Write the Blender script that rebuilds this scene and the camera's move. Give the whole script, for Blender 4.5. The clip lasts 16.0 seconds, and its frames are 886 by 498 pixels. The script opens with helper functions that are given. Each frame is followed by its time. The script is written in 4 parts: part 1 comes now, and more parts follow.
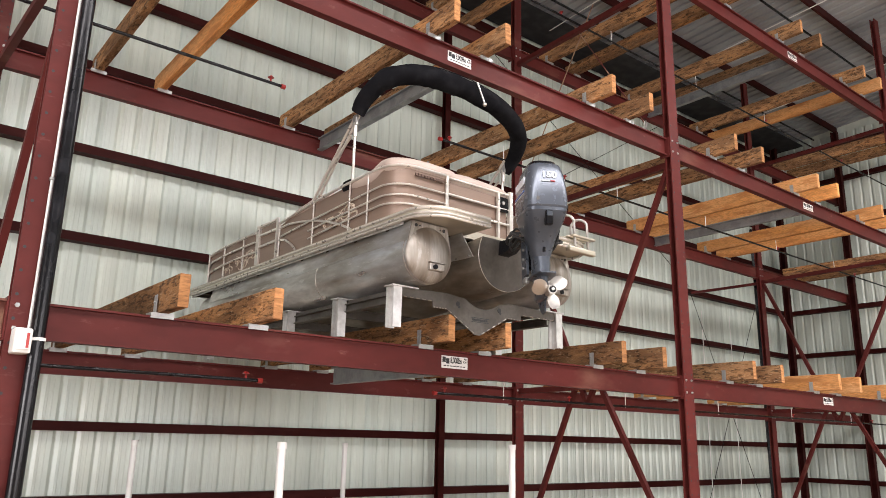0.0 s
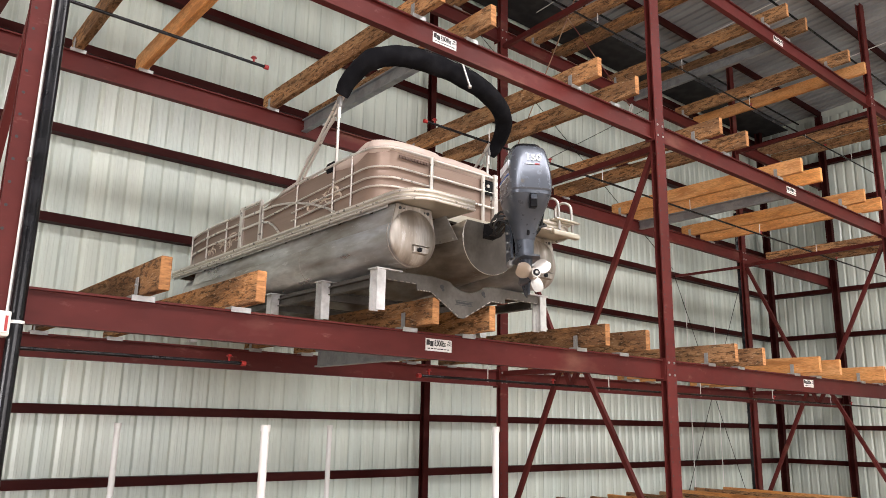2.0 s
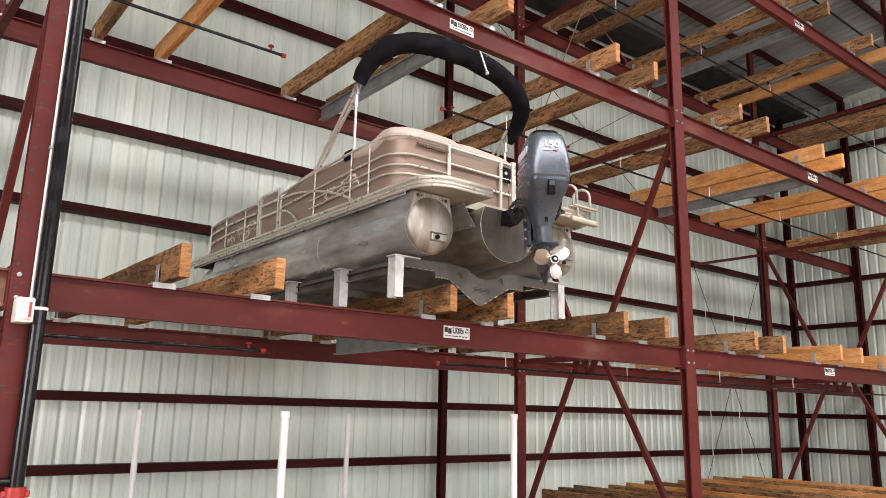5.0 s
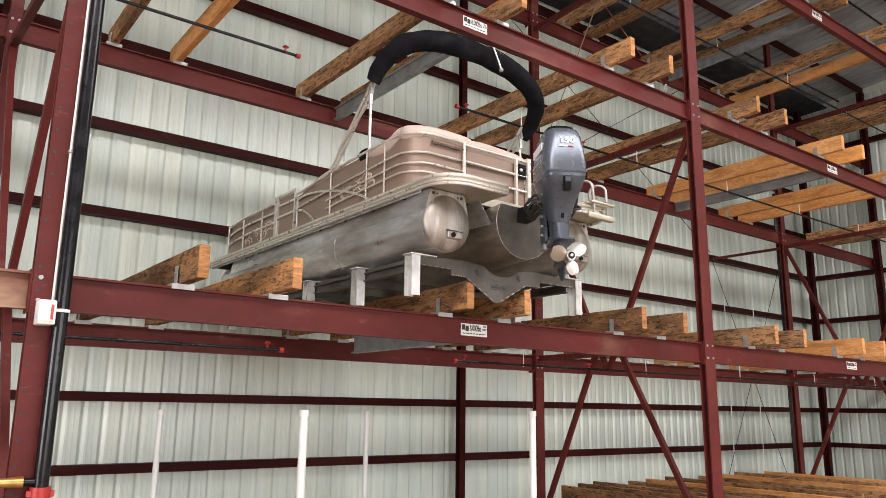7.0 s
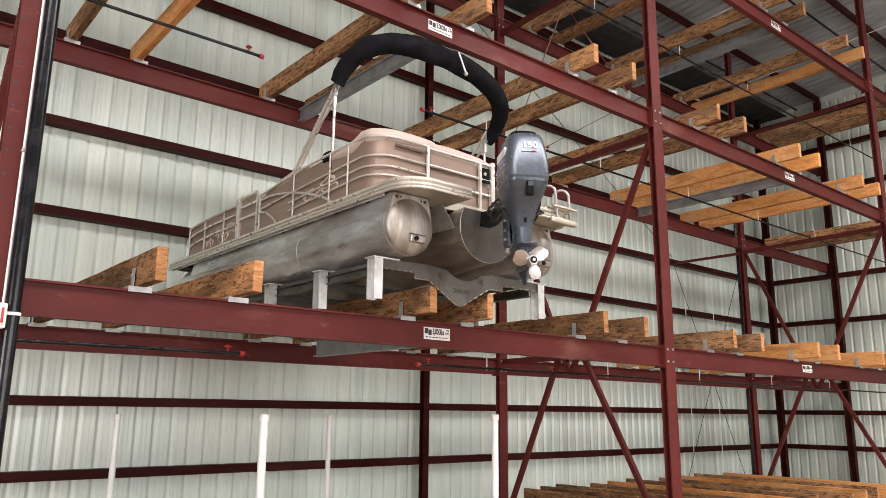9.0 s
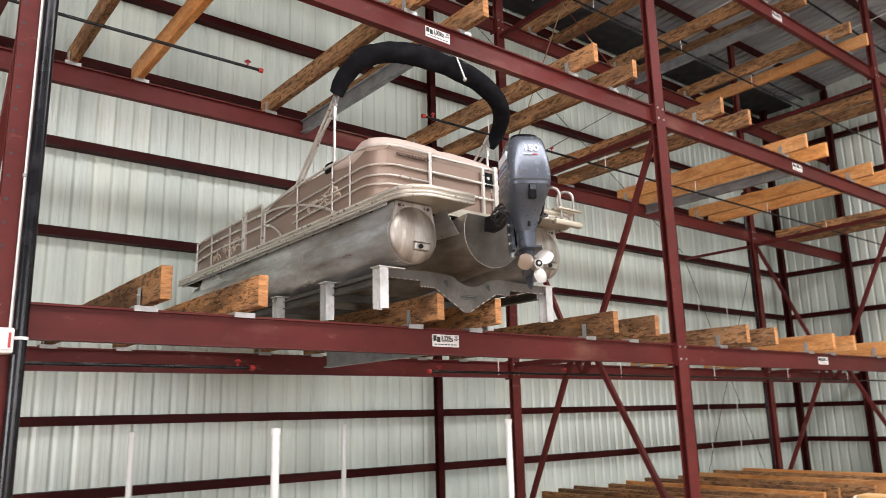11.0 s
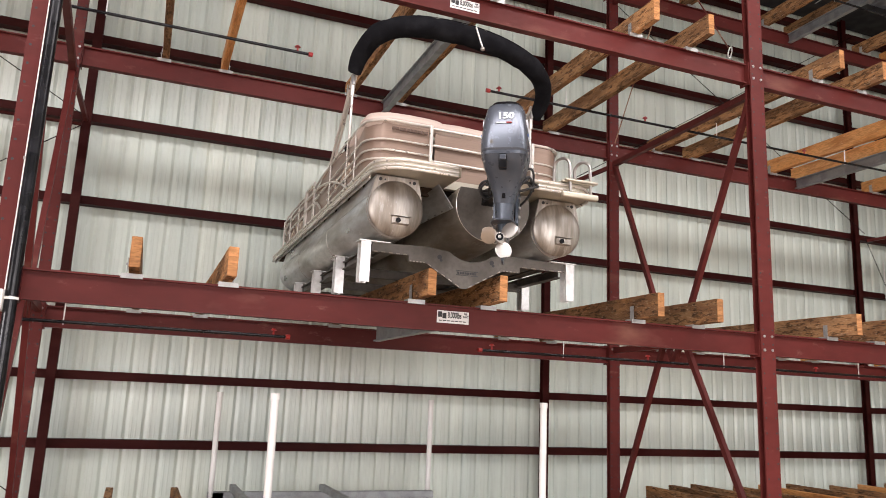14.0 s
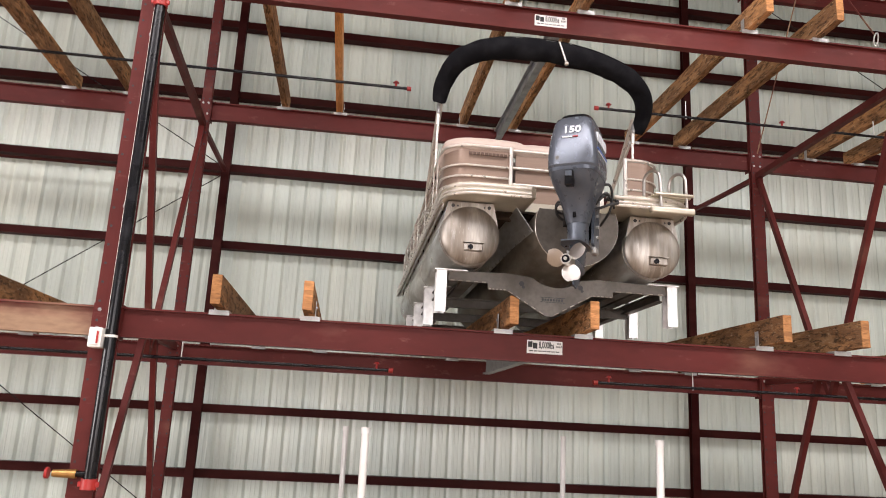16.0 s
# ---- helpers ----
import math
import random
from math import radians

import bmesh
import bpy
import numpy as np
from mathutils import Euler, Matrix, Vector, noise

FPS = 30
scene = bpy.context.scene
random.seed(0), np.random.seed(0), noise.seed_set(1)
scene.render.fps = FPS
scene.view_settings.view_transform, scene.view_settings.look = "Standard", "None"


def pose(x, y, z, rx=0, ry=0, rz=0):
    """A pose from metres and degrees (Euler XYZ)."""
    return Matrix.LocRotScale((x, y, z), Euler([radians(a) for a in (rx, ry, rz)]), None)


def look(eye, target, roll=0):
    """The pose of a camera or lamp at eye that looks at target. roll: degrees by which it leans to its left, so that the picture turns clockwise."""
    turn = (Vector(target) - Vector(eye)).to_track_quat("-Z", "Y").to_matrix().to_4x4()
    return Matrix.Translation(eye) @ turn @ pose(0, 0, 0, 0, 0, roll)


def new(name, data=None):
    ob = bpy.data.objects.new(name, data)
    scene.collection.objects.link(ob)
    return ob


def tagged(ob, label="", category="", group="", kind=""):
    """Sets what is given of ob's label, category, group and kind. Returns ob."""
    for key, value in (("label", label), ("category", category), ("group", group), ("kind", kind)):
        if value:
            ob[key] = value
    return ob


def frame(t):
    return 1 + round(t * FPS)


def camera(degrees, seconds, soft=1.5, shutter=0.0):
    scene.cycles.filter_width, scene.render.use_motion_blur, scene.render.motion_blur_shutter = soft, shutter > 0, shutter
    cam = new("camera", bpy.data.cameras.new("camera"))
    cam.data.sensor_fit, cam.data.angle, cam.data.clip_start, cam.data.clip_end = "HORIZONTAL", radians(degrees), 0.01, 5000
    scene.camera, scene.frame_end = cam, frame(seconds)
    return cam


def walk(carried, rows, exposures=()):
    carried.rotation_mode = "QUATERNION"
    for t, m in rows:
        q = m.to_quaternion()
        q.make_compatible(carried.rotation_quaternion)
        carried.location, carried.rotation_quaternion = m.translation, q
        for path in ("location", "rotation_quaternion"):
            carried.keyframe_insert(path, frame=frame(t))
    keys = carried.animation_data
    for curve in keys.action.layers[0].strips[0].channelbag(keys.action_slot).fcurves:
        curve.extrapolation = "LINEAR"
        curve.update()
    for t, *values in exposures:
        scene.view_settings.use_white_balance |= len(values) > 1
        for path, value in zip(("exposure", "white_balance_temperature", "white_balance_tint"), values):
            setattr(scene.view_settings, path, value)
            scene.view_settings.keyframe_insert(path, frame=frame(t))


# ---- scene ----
cam = camera(60.9, 16.0, soft=0.8, shutter=0.4)
PATH = [
    (0, (0.366, 0.402, 2.102), (1.576, 1.916, 2.597), 1.2),
    (0.5, (0.387, 0.403, 2.098), (1.588, 1.929, 2.576), 1.2),
    (1, (0.398, 0.407, 2.095), (1.615, 1.928, 2.551), 1.0),
    (1.5, (0.397, 0.404, 2.098), (1.631, 1.912, 2.55), 1.2),
    (2, (0.398, 0.399, 2.11), (1.643, 1.898, 2.561), 1.1),
    (2.5, (0.393, 0.403, 2.087), (1.642, 1.894, 2.554), 1.1),
    (3, (0.404, 0.396, 2.093), (1.647, 1.886, 2.576), 0.9),
    (3.5, (0.401, 0.388, 2.094), (1.652, 1.876, 2.568), 0.8),
    (4, (0.406, 0.389, 2.087), (1.655, 1.883, 2.542), 0.8),
    (4.5, (0.401, 0.4, 2.081), (1.636, 1.91, 2.521), 1.0),
    (5, (0.394, 0.416, 2.081), (1.609, 1.947, 2.505), 1.2),
    (7.5, (0.392, 0.409, 2.088), (1.573, 1.969, 2.505), 0.7),
    (8, (0.422, 0.397, 2.099), (1.656, 1.916, 2.511), 0.3),
    (10.5, (0.433, 0.399, 2.1), (1.691, 1.893, 2.531), 0.5),
    (11, (0.493, 0.363, 2.138), (1.719, 1.883, 2.572), -1.5),
    (11.5, (0.648, 0.155, 2.096), (1.804, 1.746, 2.461), -4.6),
    (12, (0.975, -0.019, 2.065), (2.178, 1.555, 2.343), -3.9),
    (12.5, (1.441, -0.157, 2.09), (2.54, 1.471, 2.468), -2.6),
    (13, (1.903, -0.475, 2.076), (2.739, 1.301, 2.46), 2.4),
    (13.5, (2.364, -0.639, 2.057), (3.16, 1.162, 2.413), 2.9),
    (14, (2.828, -0.804, 2.085), (3.539, 1.025, 2.473), 2.4),
    (14.5, (3.216, -0.855, 2.073), (3.822, 1.014, 2.447), 0.8),
    (15, (3.578, -0.811, 2.086), (4.058, 1.091, 2.474), 1.8),
    (15.5, (3.87, -0.796, 2.131), (4.168, 1.141, 2.533), 3.6),
    (16, (3.999, -0.78, 2.126), (4.233, 1.154, 2.581), 2.9),
]
walk(cam, [(t, look(eye, target, roll)) for t, eye, target, roll in PATH],
     [(0, 0.08, 6500, 16), (8, 0.06, 6500, 15), (10.5, 0.06, 6450, 16), (12, 0.03, 6150, 13), (13.5, 0.04, 6500, 18), (16, -0.03, 6600, 19)])
DOOR_W, SKY_W, END_W = 2500, 6900, 3100

# world: overcast daylight seen through the open end of the shed
world = bpy.data.worlds.new("sky")
scene.world = world
world.use_nodes = True
wn = world.node_tree
sky = wn.nodes.new("ShaderNodeTexSky")
sky.sky_type, sky.sun_disc = "NISHITA", False
sky.sun_elevation, sky.sun_rotation = radians(50), radians(200)
wn.links.new(sky.outputs[0], wn.nodes["Background"].inputs[0])
wn.nodes["Background"].inputs[1].default_value = 0.12


def area(name, m, sx, sy, watts, colour=(1, 1, 1)):
    d = bpy.data.lights.new(name, "AREA")
    d.shape, d.size, d.size_y, d.energy, d.color = "RECTANGLE", sx, sy, watts, colour
    ob = new(name, d)
    ob.matrix_world = m
    return ob


# daylight through the drive-in opening and the translucent roof strip over the aisle
area("door_daylight", look((8, -15.6, 3.5), (8, 0, 4.6)), 19.5, 6.4, DOOR_W, (1.0, 0.99, 0.97))
# Fill light added at the unseen left end to brighten the lower wall.
area("left_end_fill", look((-20.6, -2.5, 2.7), (0, 4.0, 2.7)), 13, 5.0, END_W, (1.0, 0.99, 0.97))
area("skylight_daylight", look((4, -3.5, 14.2), (4, -3.4, 0)), 40, 6.0, SKY_W, (1.0, 0.985, 0.94))


# ---- materials ----
def material(name, base, rough=0.6, metal=0.0, spot=None, spot_scale=3.0, spot_amount=0.5, grain=0.0, grain_scale=60.0, stretch=(1, 1, 1),
             bump=0.0, vary=0.0, fleck=None, fleck_scale=14.0, fleck_amount=0.8, fleck_edge=(0.54, 0.62), tint=None, tint_scale=0.6, tint_amount=0.3, rough_vary=0.1, edge=(0.45, 0.62), spec=0.5, dust=None, dust_scale=22.0, dust_amount=0.6):
    """Base colour with large tint clouds, spots of a second colour, fine grain, relief and a difference from piece to piece."""
    m = bpy.data.materials.new(name)
    m.use_nodes = True
    n, l = m.node_tree.nodes, m.node_tree.links
    b = n["Principled BSDF"]
    b.inputs["Metallic"].default_value = metal
    b.inputs["Specular IOR Level"].default_value = spec
    co = n.new("ShaderNodeTexCoord")
    mp = n.new("ShaderNodeMapping")
    mp.inputs["Scale"].default_value = stretch
    l.new(co.outputs["Object"], mp.inputs["Vector"])
    info = n.new("ShaderNodeObjectInfo")
    shift = n.new("ShaderNodeVectorMath")
    shift.operation = "MULTIPLY_ADD"
    comb = n.new("ShaderNodeCombineXYZ")
    for i in range(3):
        l.new(info.outputs["Random"], comb.inputs[i])
    l.new(comb.outputs[0], shift.inputs[0])
    shift.inputs[1].default_value = (37, 19, 53)
    l.new(mp.outputs[0], shift.inputs[2])
    vec = shift.outputs[0]

    def noise_tex(scale, detail=4.0, rough_k=0.5):
        t = n.new("ShaderNodeTexNoise")
        t.inputs["Roughness"].default_value = rough_k
        t.inputs["Scale"].default_value, t.inputs["Detail"].default_value = scale, detail
        l.new(vec, t.inputs["Vector"])
        return t.outputs["Fac"]

    def mix(a, c, fac, mode="MIX"):
        x = n.new("ShaderNodeMix")
        x.data_type, x.blend_type = "RGBA", mode
        for sock, v in ((x.inputs[6], a), (x.inputs[7], c)):
            if isinstance(v, tuple):
                sock.default_value = (*v, 1)
            else:
                l.new(v, sock)
        if isinstance(fac, float):
            x.inputs[0].default_value = fac
        else:
            l.new(fac, x.inputs[0])
        return x.outputs[2]

    def ramp(v, lo, hi, amount):
        r = n.new("ShaderNodeMapRange")
        r.inputs[1].default_value, r.inputs[2].default_value, r.inputs[4].default_value = lo, hi, amount
        l.new(v, r.inputs[0])
        return r.outputs[0]

    col = base
    if tint:
        col = mix(col, tint, ramp(noise_tex(tint_scale, 3), 0.35, 0.68, tint_amount))
    if spot:
        col = mix(col, spot, ramp(noise_tex(spot_scale, 6), edge[0], edge[1], spot_amount))
    if fleck:
        col = mix(col, fleck, ramp(noise_tex(fleck_scale, 8, 0.72), fleck_edge[0], fleck_edge[1], fleck_amount))
    if dust:
        col = mix(col, dust, ramp(noise_tex(dust_scale, 6, 0.7), 0.57, 0.66, dust_amount))
    if grain:
        g = noise_tex(grain_scale, 3)
        col = mix(col, (0.5 * base[0], 0.5 * base[1], 0.5 * base[2]), ramp(g, 0.42, 0.75, grain))
    if vary:
        h = n.new("ShaderNodeHueSaturation")
        v = n.new("ShaderNodeMapRange")
        v.inputs[3].default_value, v.inputs[4].default_value = 1 - vary, 1 + vary
        l.new(info.outputs["Random"], v.inputs[0])
        l.new(v.outputs[0], h.inputs["Value"])
        if isinstance(col, tuple):
            h.inputs["Color"].default_value = (*col, 1)
        else:
            l.new(col, h.inputs["Color"])
        col = h.outputs[0]
    if isinstance(col, tuple):
        b.inputs["Base Color"].default_value = (*col, 1)
    else:
        l.new(col, b.inputs["Base Color"])
    r = n.new("ShaderNodeMapRange")
    r.inputs[3].default_value, r.inputs[4].default_value = max(rough - rough_vary, 0.03), min(rough + rough_vary, 1)
    l.new(noise_tex(grain_scale * 0.2, 4), r.inputs[0])
    l.new(r.outputs[0], b.inputs["Roughness"])
    if bump:
        bp = n.new("ShaderNodeBump")
        bp.inputs["Strength"].default_value, bp.inputs["Distance"].default_value = bump, 0.01
        l.new(noise_tex(grain_scale, 5), bp.inputs["Height"])
        l.new(bp.outputs[0], b.inputs["Normal"])
    return m


STEEL = material("red_oxide_steel", (0.115, 0.0210, 0.0185), 0.5, spec=0.15, spot=(0.25, 0.12, 0.085), spot_scale=1.6, spot_amount=0.5, edge=(0.62, 0.74), fleck=(0.23, 0.11, 0.088), fleck_scale=9,
                 fleck_amount=0.5, fleck_edge=(0.60, 0.72), grain=0.35, grain_scale=11, stretch=(0.35, 1, 0.8), tint=(0.078, 0.0145, 0.0125), tint_scale=0.9, tint_amount=0.8, vary=0.12, bump=0.06)
WORN = material("worn_red_steel", (0.130, 0.028, 0.0235), 0.6, spec=0.25, spot=(0.33, 0.215, 0.135), spot_scale=0.9, spot_amount=0.9, edge=(0.44, 0.56), grain=0.3, grain_scale=14, stretch=(0.5, 1, 1.5), bump=0.05)
# Red oxide steel at walls and roof, base lowered to hold its shade.
SHADED_RED = material("shaded_red_oxide", (0.030, 0.0046, 0.0040), 0.5, spec=0.06, spot=(0.075, 0.021, 0.018), spot_scale=2, spot_amount=0.4, grain=0.3, grain_scale=10, stretch=(0.3, 1, 1), vary=0.08)
OLD = material("weathered_timber", (0.52, 0.25, 0.10), 0.82, spec=0.15, spot=(0.19, 0.10, 0.052), spot_scale=2.4, spot_amount=0.9, edge=(0.44, 0.58), fleck=(0.030, 0.018, 0.011), fleck_scale=9,
               fleck_amount=0.85, fleck_edge=(0.50, 0.57), dust=(0.60, 0.44, 0.29), dust_scale=19, dust_amount=0.7, grain=0.8, grain_scale=30, stretch=(3, 0.6, 2.6), tint=(0.28, 0.18, 0.10), tint_scale=0.9, tint_amount=0.9, bump=0.9, vary=0.3)
ENDGRAIN = material("sawn_end_grain", (0.50, 0.235, 0.095), 0.85, spec=0.15, spot=(0.25, 0.115, 0.05), spot_scale=4, spot_amount=0.8, fleck=(0.12, 0.06, 0.03), fleck_scale=9, fleck_amount=0.6,
                    grain=0.7, grain_scale=14, stretch=(1.2, 1, 6), bump=0.4, vary=0.25)
NEWW = material("fresh_timber", (0.72, 0.31, 0.09), 0.7, spec=0.25, spot=(0.42, 0.155, 0.048), spot_scale=3.0, spot_amount=0.75, edge=(0.50, 0.64), fleck=(0.13, 0.05, 0.02), fleck_scale=5.0, fleck_amount=0.9,
                fleck_edge=(0.64, 0.69), dust=(0.78, 0.50, 0.26), dust_scale=9, dust_amount=0.5, grain=0.8, grain_scale=20, stretch=(4, 0.6, 2.8), tint=(0.64, 0.36, 0.17), tint_scale=0.8, tint_amount=0.8, bump=0.25, vary=0.18)
WALL = material("cream_wall_sheet", (0.655, 0.70, 0.615), 0.27, spot=(0.53, 0.595, 0.54), spot_scale=1.6, spot_amount=0.45, tint=(0.54, 0.625, 0.58), tint_scale=0.5, tint_amount=0.6,
                grain=0.22, grain_scale=7, stretch=(1, 1, 0.05), vary=0.07, bump=0.02, fleck=(0.16, 0.07, 0.03), fleck_scale=11, fleck_amount=0.7, fleck_edge=(0.80, 0.83))
ROOF = material("galvanised_roof_sheet", (0.42, 0.43, 0.44), 0.42, 0.2, spot=(0.20, 0.20, 0.21), spot_scale=0.7, spot_amount=0.6, grain=0.35, grain_scale=7, stretch=(1, 0.15, 1))
ZINC = material("galvanised_bracket", (0.42, 0.42, 0.41), 0.45, 0.6, spot=(0.30, 0.30, 0.30), spot_scale=14, spot_amount=0.5, grain=0.2, grain_scale=60, vary=0.1)
GREYBEAM = material("galvanised_beam", (0.36, 0.38, 0.39), 0.45, 0.6, spot=(0.22, 0.23, 0.24), spot_scale=5, spot_amount=0.6, grain=0.2, grain_scale=40)
PONTOON = material("dull_aluminium_tube", (0.72, 0.705, 0.68), 0.34, 0.8, spot=(0.27, 0.235, 0.195), spot_scale=2.0, spot_amount=0.9, edge=(0.43, 0.62), tint=(0.55, 0.60, 0.66), tint_scale=0.9, tint_amount=0.7,
                   fleck=(0.80, 0.80, 0.79), fleck_scale=9, fleck_amount=0.55, fleck_edge=(0.57, 0.66), grain=0.5, grain_scale=14, stretch=(1, 0.4, 1.6), rough_vary=0.2, bump=0.14)
# Brown stain plus the shade between the pontoons, both put into the colour.
STAIN_SHADE = material("stained_shaded_tube", (0.36, 0.325, 0.275), 0.45, 0.7, spot=(0.12, 0.088, 0.058), spot_scale=2.0, spot_amount=0.9, edge=(0.40, 0.60), fleck=(0.45, 0.43, 0.39), fleck_scale=8, fleck_amount=0.45,
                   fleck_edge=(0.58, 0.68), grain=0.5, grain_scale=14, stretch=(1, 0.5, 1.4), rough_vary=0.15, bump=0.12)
ENDCAP = material("brushed_aluminium_cap", (0.47, 0.435, 0.39), 0.48, 0.8, spot=(0.22, 0.185, 0.15), spot_scale=2.6, spot_amount=0.85, edge=(0.42, 0.60), fleck=(0.66, 0.64, 0.61), fleck_scale=6, fleck_amount=0.55, fleck_edge=(0.58, 0.66),
                  grain=0.5, grain_scale=14, stretch=(3.0, 1, 0.5), rough_vary=0.14, bump=0.14)
RAIL = material("satin_aluminium", (0.74, 0.70, 0.645), 0.3, 0.65, spot=(0.56, 0.52, 0.47), spot_scale=6, spot_amount=0.5, grain=0.12, grain_scale=50)
CRADLE = material("mill_aluminium", (0.74, 0.735, 0.72), 0.36, 0.65, spot=(0.47, 0.46, 0.44), spot_scale=5, spot_amount=0.7, grain=0.25, grain_scale=24, vary=0.08)
# Mill aluminium darkened for shade under the boat; plain grey on the motor emblem.
SHADE_GREY = material("shaded_mill_plate", (0.125, 0.113, 0.10), 0.5, 0.55, spec=0.3, spot=(0.075, 0.065, 0.056), spot_scale=3, spot_amount=0.8, grain=0.4, grain_scale=26, rough_vary=0.15, bump=0.08)
# Near-black brown: the shade below the deck is put into this colour.
UNDER_SHADE = material("shaded_deck_underside", (0.045, 0.030, 0.020), 0.8, spec=0.15, spot=(0.085, 0.055, 0.035), spot_scale=2, spot_amount=0.6, grain=0.4, grain_scale=20, stretch=(3, 0.4, 1))
BLUE = material("blue_decal", (0.05, 0.13, 0.42), 0.35)
PANEL = material("bronze_fence_panel", (0.285, 0.20, 0.155), 0.33, 0.35, spot=(0.23, 0.16, 0.122), spot_scale=2, spot_amount=0.4, grain=0.22, grain_scale=16, stretch=(0.15, 0.15, 6))
SWIRL = material("cream_swirl_print", (0.62, 0.52, 0.42), 0.4, grain=0.1)
DECK = material("bronze_deck_edge", (0.60, 0.55, 0.45), 0.36, 0.6, spot=(0.45, 0.41, 0.33), spot_scale=3, spot_amount=0.4, grain=0.1, grain_scale=40)
VINYL = material("beige_vinyl", (0.50, 0.40, 0.345), 0.5, spot=(0.42, 0.33, 0.285), spot_scale=4, spot_amount=0.4, grain=0.1, grain_scale=120, bump=0.08)
CANVAS = material("black_canvas", (0.007, 0.007, 0.0085), 0.95, spec=0.08, spot=(0.016, 0.016, 0.018), spot_scale=6, spot_amount=0.6, grain=0.3, grain_scale=90, bump=0.4)
COWL = material("slate_cowl_paint", (0.118, 0.134, 0.162), 0.26, 0.45, spot=(0.14, 0.155, 0.185), spot_scale=2.5, spot_amount=0.3, grain=0.08, grain_scale=90, rough_vary=0.06)
LOWER = material("slate_lower_unit", (0.068, 0.080, 0.10), 0.3, 0.4, spot=(0.11, 0.12, 0.14), spot_scale=7, spot_amount=0.35, grain=0.1, grain_scale=60)
BLACK = material("black_paint", (0.005, 0.005, 0.006), 0.2, spec=0.3, spot=(0.02, 0.02, 0.024), spot_scale=5, spot_amount=0.5, grain=0.1)
RUBBER = material("black_rubber", (0.018, 0.018, 0.018), 0.7, spot=(0.04, 0.04, 0.04), spot_scale=9, spot_amount=0.5, bump=0.2)
WHITE = material("white_plastic", (0.80, 0.79, 0.76), 0.42, spot=(0.66, 0.64, 0.60), spot_scale=3, spot_amount=0.4, vary=0.04)
RED = material("red_enamel", (0.36, 0.02, 0.018), 0.4, spot=(0.36, 0.03, 0.02), spot_scale=9, spot_amount=0.5)
BRASS = material("brass", (0.55, 0.30, 0.10), 0.35, 0.8, spot=(0.35, 0.18, 0.07), spot_scale=15, spot_amount=0.5)
STAINLESS = material("polished_stainless", (0.54, 0.51, 0.475), 0.36, 1.0, spot=(0.42, 0.39, 0.36), spot_scale=12, spot_amount=0.4)
LABEL = material("white_label", (0.78, 0.77, 0.74), 0.5, spot=(0.66, 0.64, 0.60), spot_scale=18, spot_amount=0.4)
INK = material("black_ink", (0.02, 0.02, 0.022), 0.6)
SILVER = material("silver_lettering", (0.74, 0.76, 0.80), 0.35, 0.3)
EMBLEM = material("dark_bronze_emblem", (0.10, 0.06, 0.045), 0.35, 0.5)
FORKBLUE = material("pale_blue_fork_sleeve", (0.46, 0.58, 0.66), 0.45, spot=(0.62, 0.68, 0.71), spot_scale=2.2, spot_amount=0.7, grain=0.1, grain_scale=30, stretch=(1, 0.5, 1))
FORKWOOD = material("fork_timber_pad", (0.68, 0.44, 0.19), 0.7, spot=(0.50, 0.28, 0.10), spot_scale=4, spot_amount=0.5, grain=0.3, grain_scale=16, stretch=(4, 0.3, 2))
SAND = material("packed_sand", (0.42, 0.285, 0.18), 0.95, spot=(0.20, 0.18, 0.16), spot_scale=0.42, spot_amount=0.9, grain=0.35, grain_scale=8, tint=(0.46, 0.33, 0.22), tint_scale=0.25,
                tint_amount=0.7, bump=0.7, edge=(0.50, 0.55), fleck=(0.11, 0.10, 0.09), fleck_scale=13, fleck_amount=0.6, fleck_edge=(0.56, 0.66))
# Black that stands for the unlit roof along the eave.
EAVE_SHADE = material("eave_shade_black", (0.02, 0.02, 0.022), 0.9, spot=(0.05, 0.05, 0.05), spot_scale=3, spot_amount=0.6)


# ---- building kit ----
def link(name, bm, mat, parent=None, label="", smooth=True):
    me = bpy.data.meshes.new(name)
    bmesh.ops.recalc_face_normals(bm, faces=bm.faces)
    bm.to_mesh(me)
    bm.free()
    if smooth:
        me.shade_smooth()
        me.set_sharp_from_angle(angle=radians(35))
    for m in (mat if isinstance(mat, (list, tuple)) else [mat]):
        me.materials.append(m)
    ob = new(name, me)
    if parent:
        ob.parent = parent
        ob.matrix_parent_inverse = parent.matrix_basis.inverted()
    if label:
        tagged(ob, label)
    return ob


def part(name, bm, mat, parent, label="", smooth=True):
    return link(name, bm, mat, parent, label, smooth)


def thing(name, at, label, category, group="", kind=""):
    ob = new(name)
    ob.empty_display_size = 0.1
    ob.location = at
    bpy.context.view_layer.update()
    return tagged(ob, label, category, group, kind)


def again(name, ob, m, parent=None):
    """Another object on the same mesh."""
    o = new(name, ob.data)
    o.matrix_basis = m
    if parent:
        o.parent = parent
        o.matrix_parent_inverse = parent.matrix_basis.inverted()
    return o


def box(bm, x0, x1, y0, y1, z0, z1, bevel=0.0, seg=1):
    vs = bmesh.ops.create_cube(bm, size=1)["verts"]
    for v in vs:
        v.co = Vector(((x0 + x1) / 2 + v.co.x * (x1 - x0), (y0 + y1) / 2 + v.co.y * (y1 - y0), (z0 + z1) / 2 + v.co.z * (z1 - z0)))
    if bevel:
        es = list({e for v in vs for e in v.link_edges})
        bmesh.ops.bevel(bm, geom=es, offset=bevel, segments=seg, affect="EDGES", profile=0.5)
    return bm


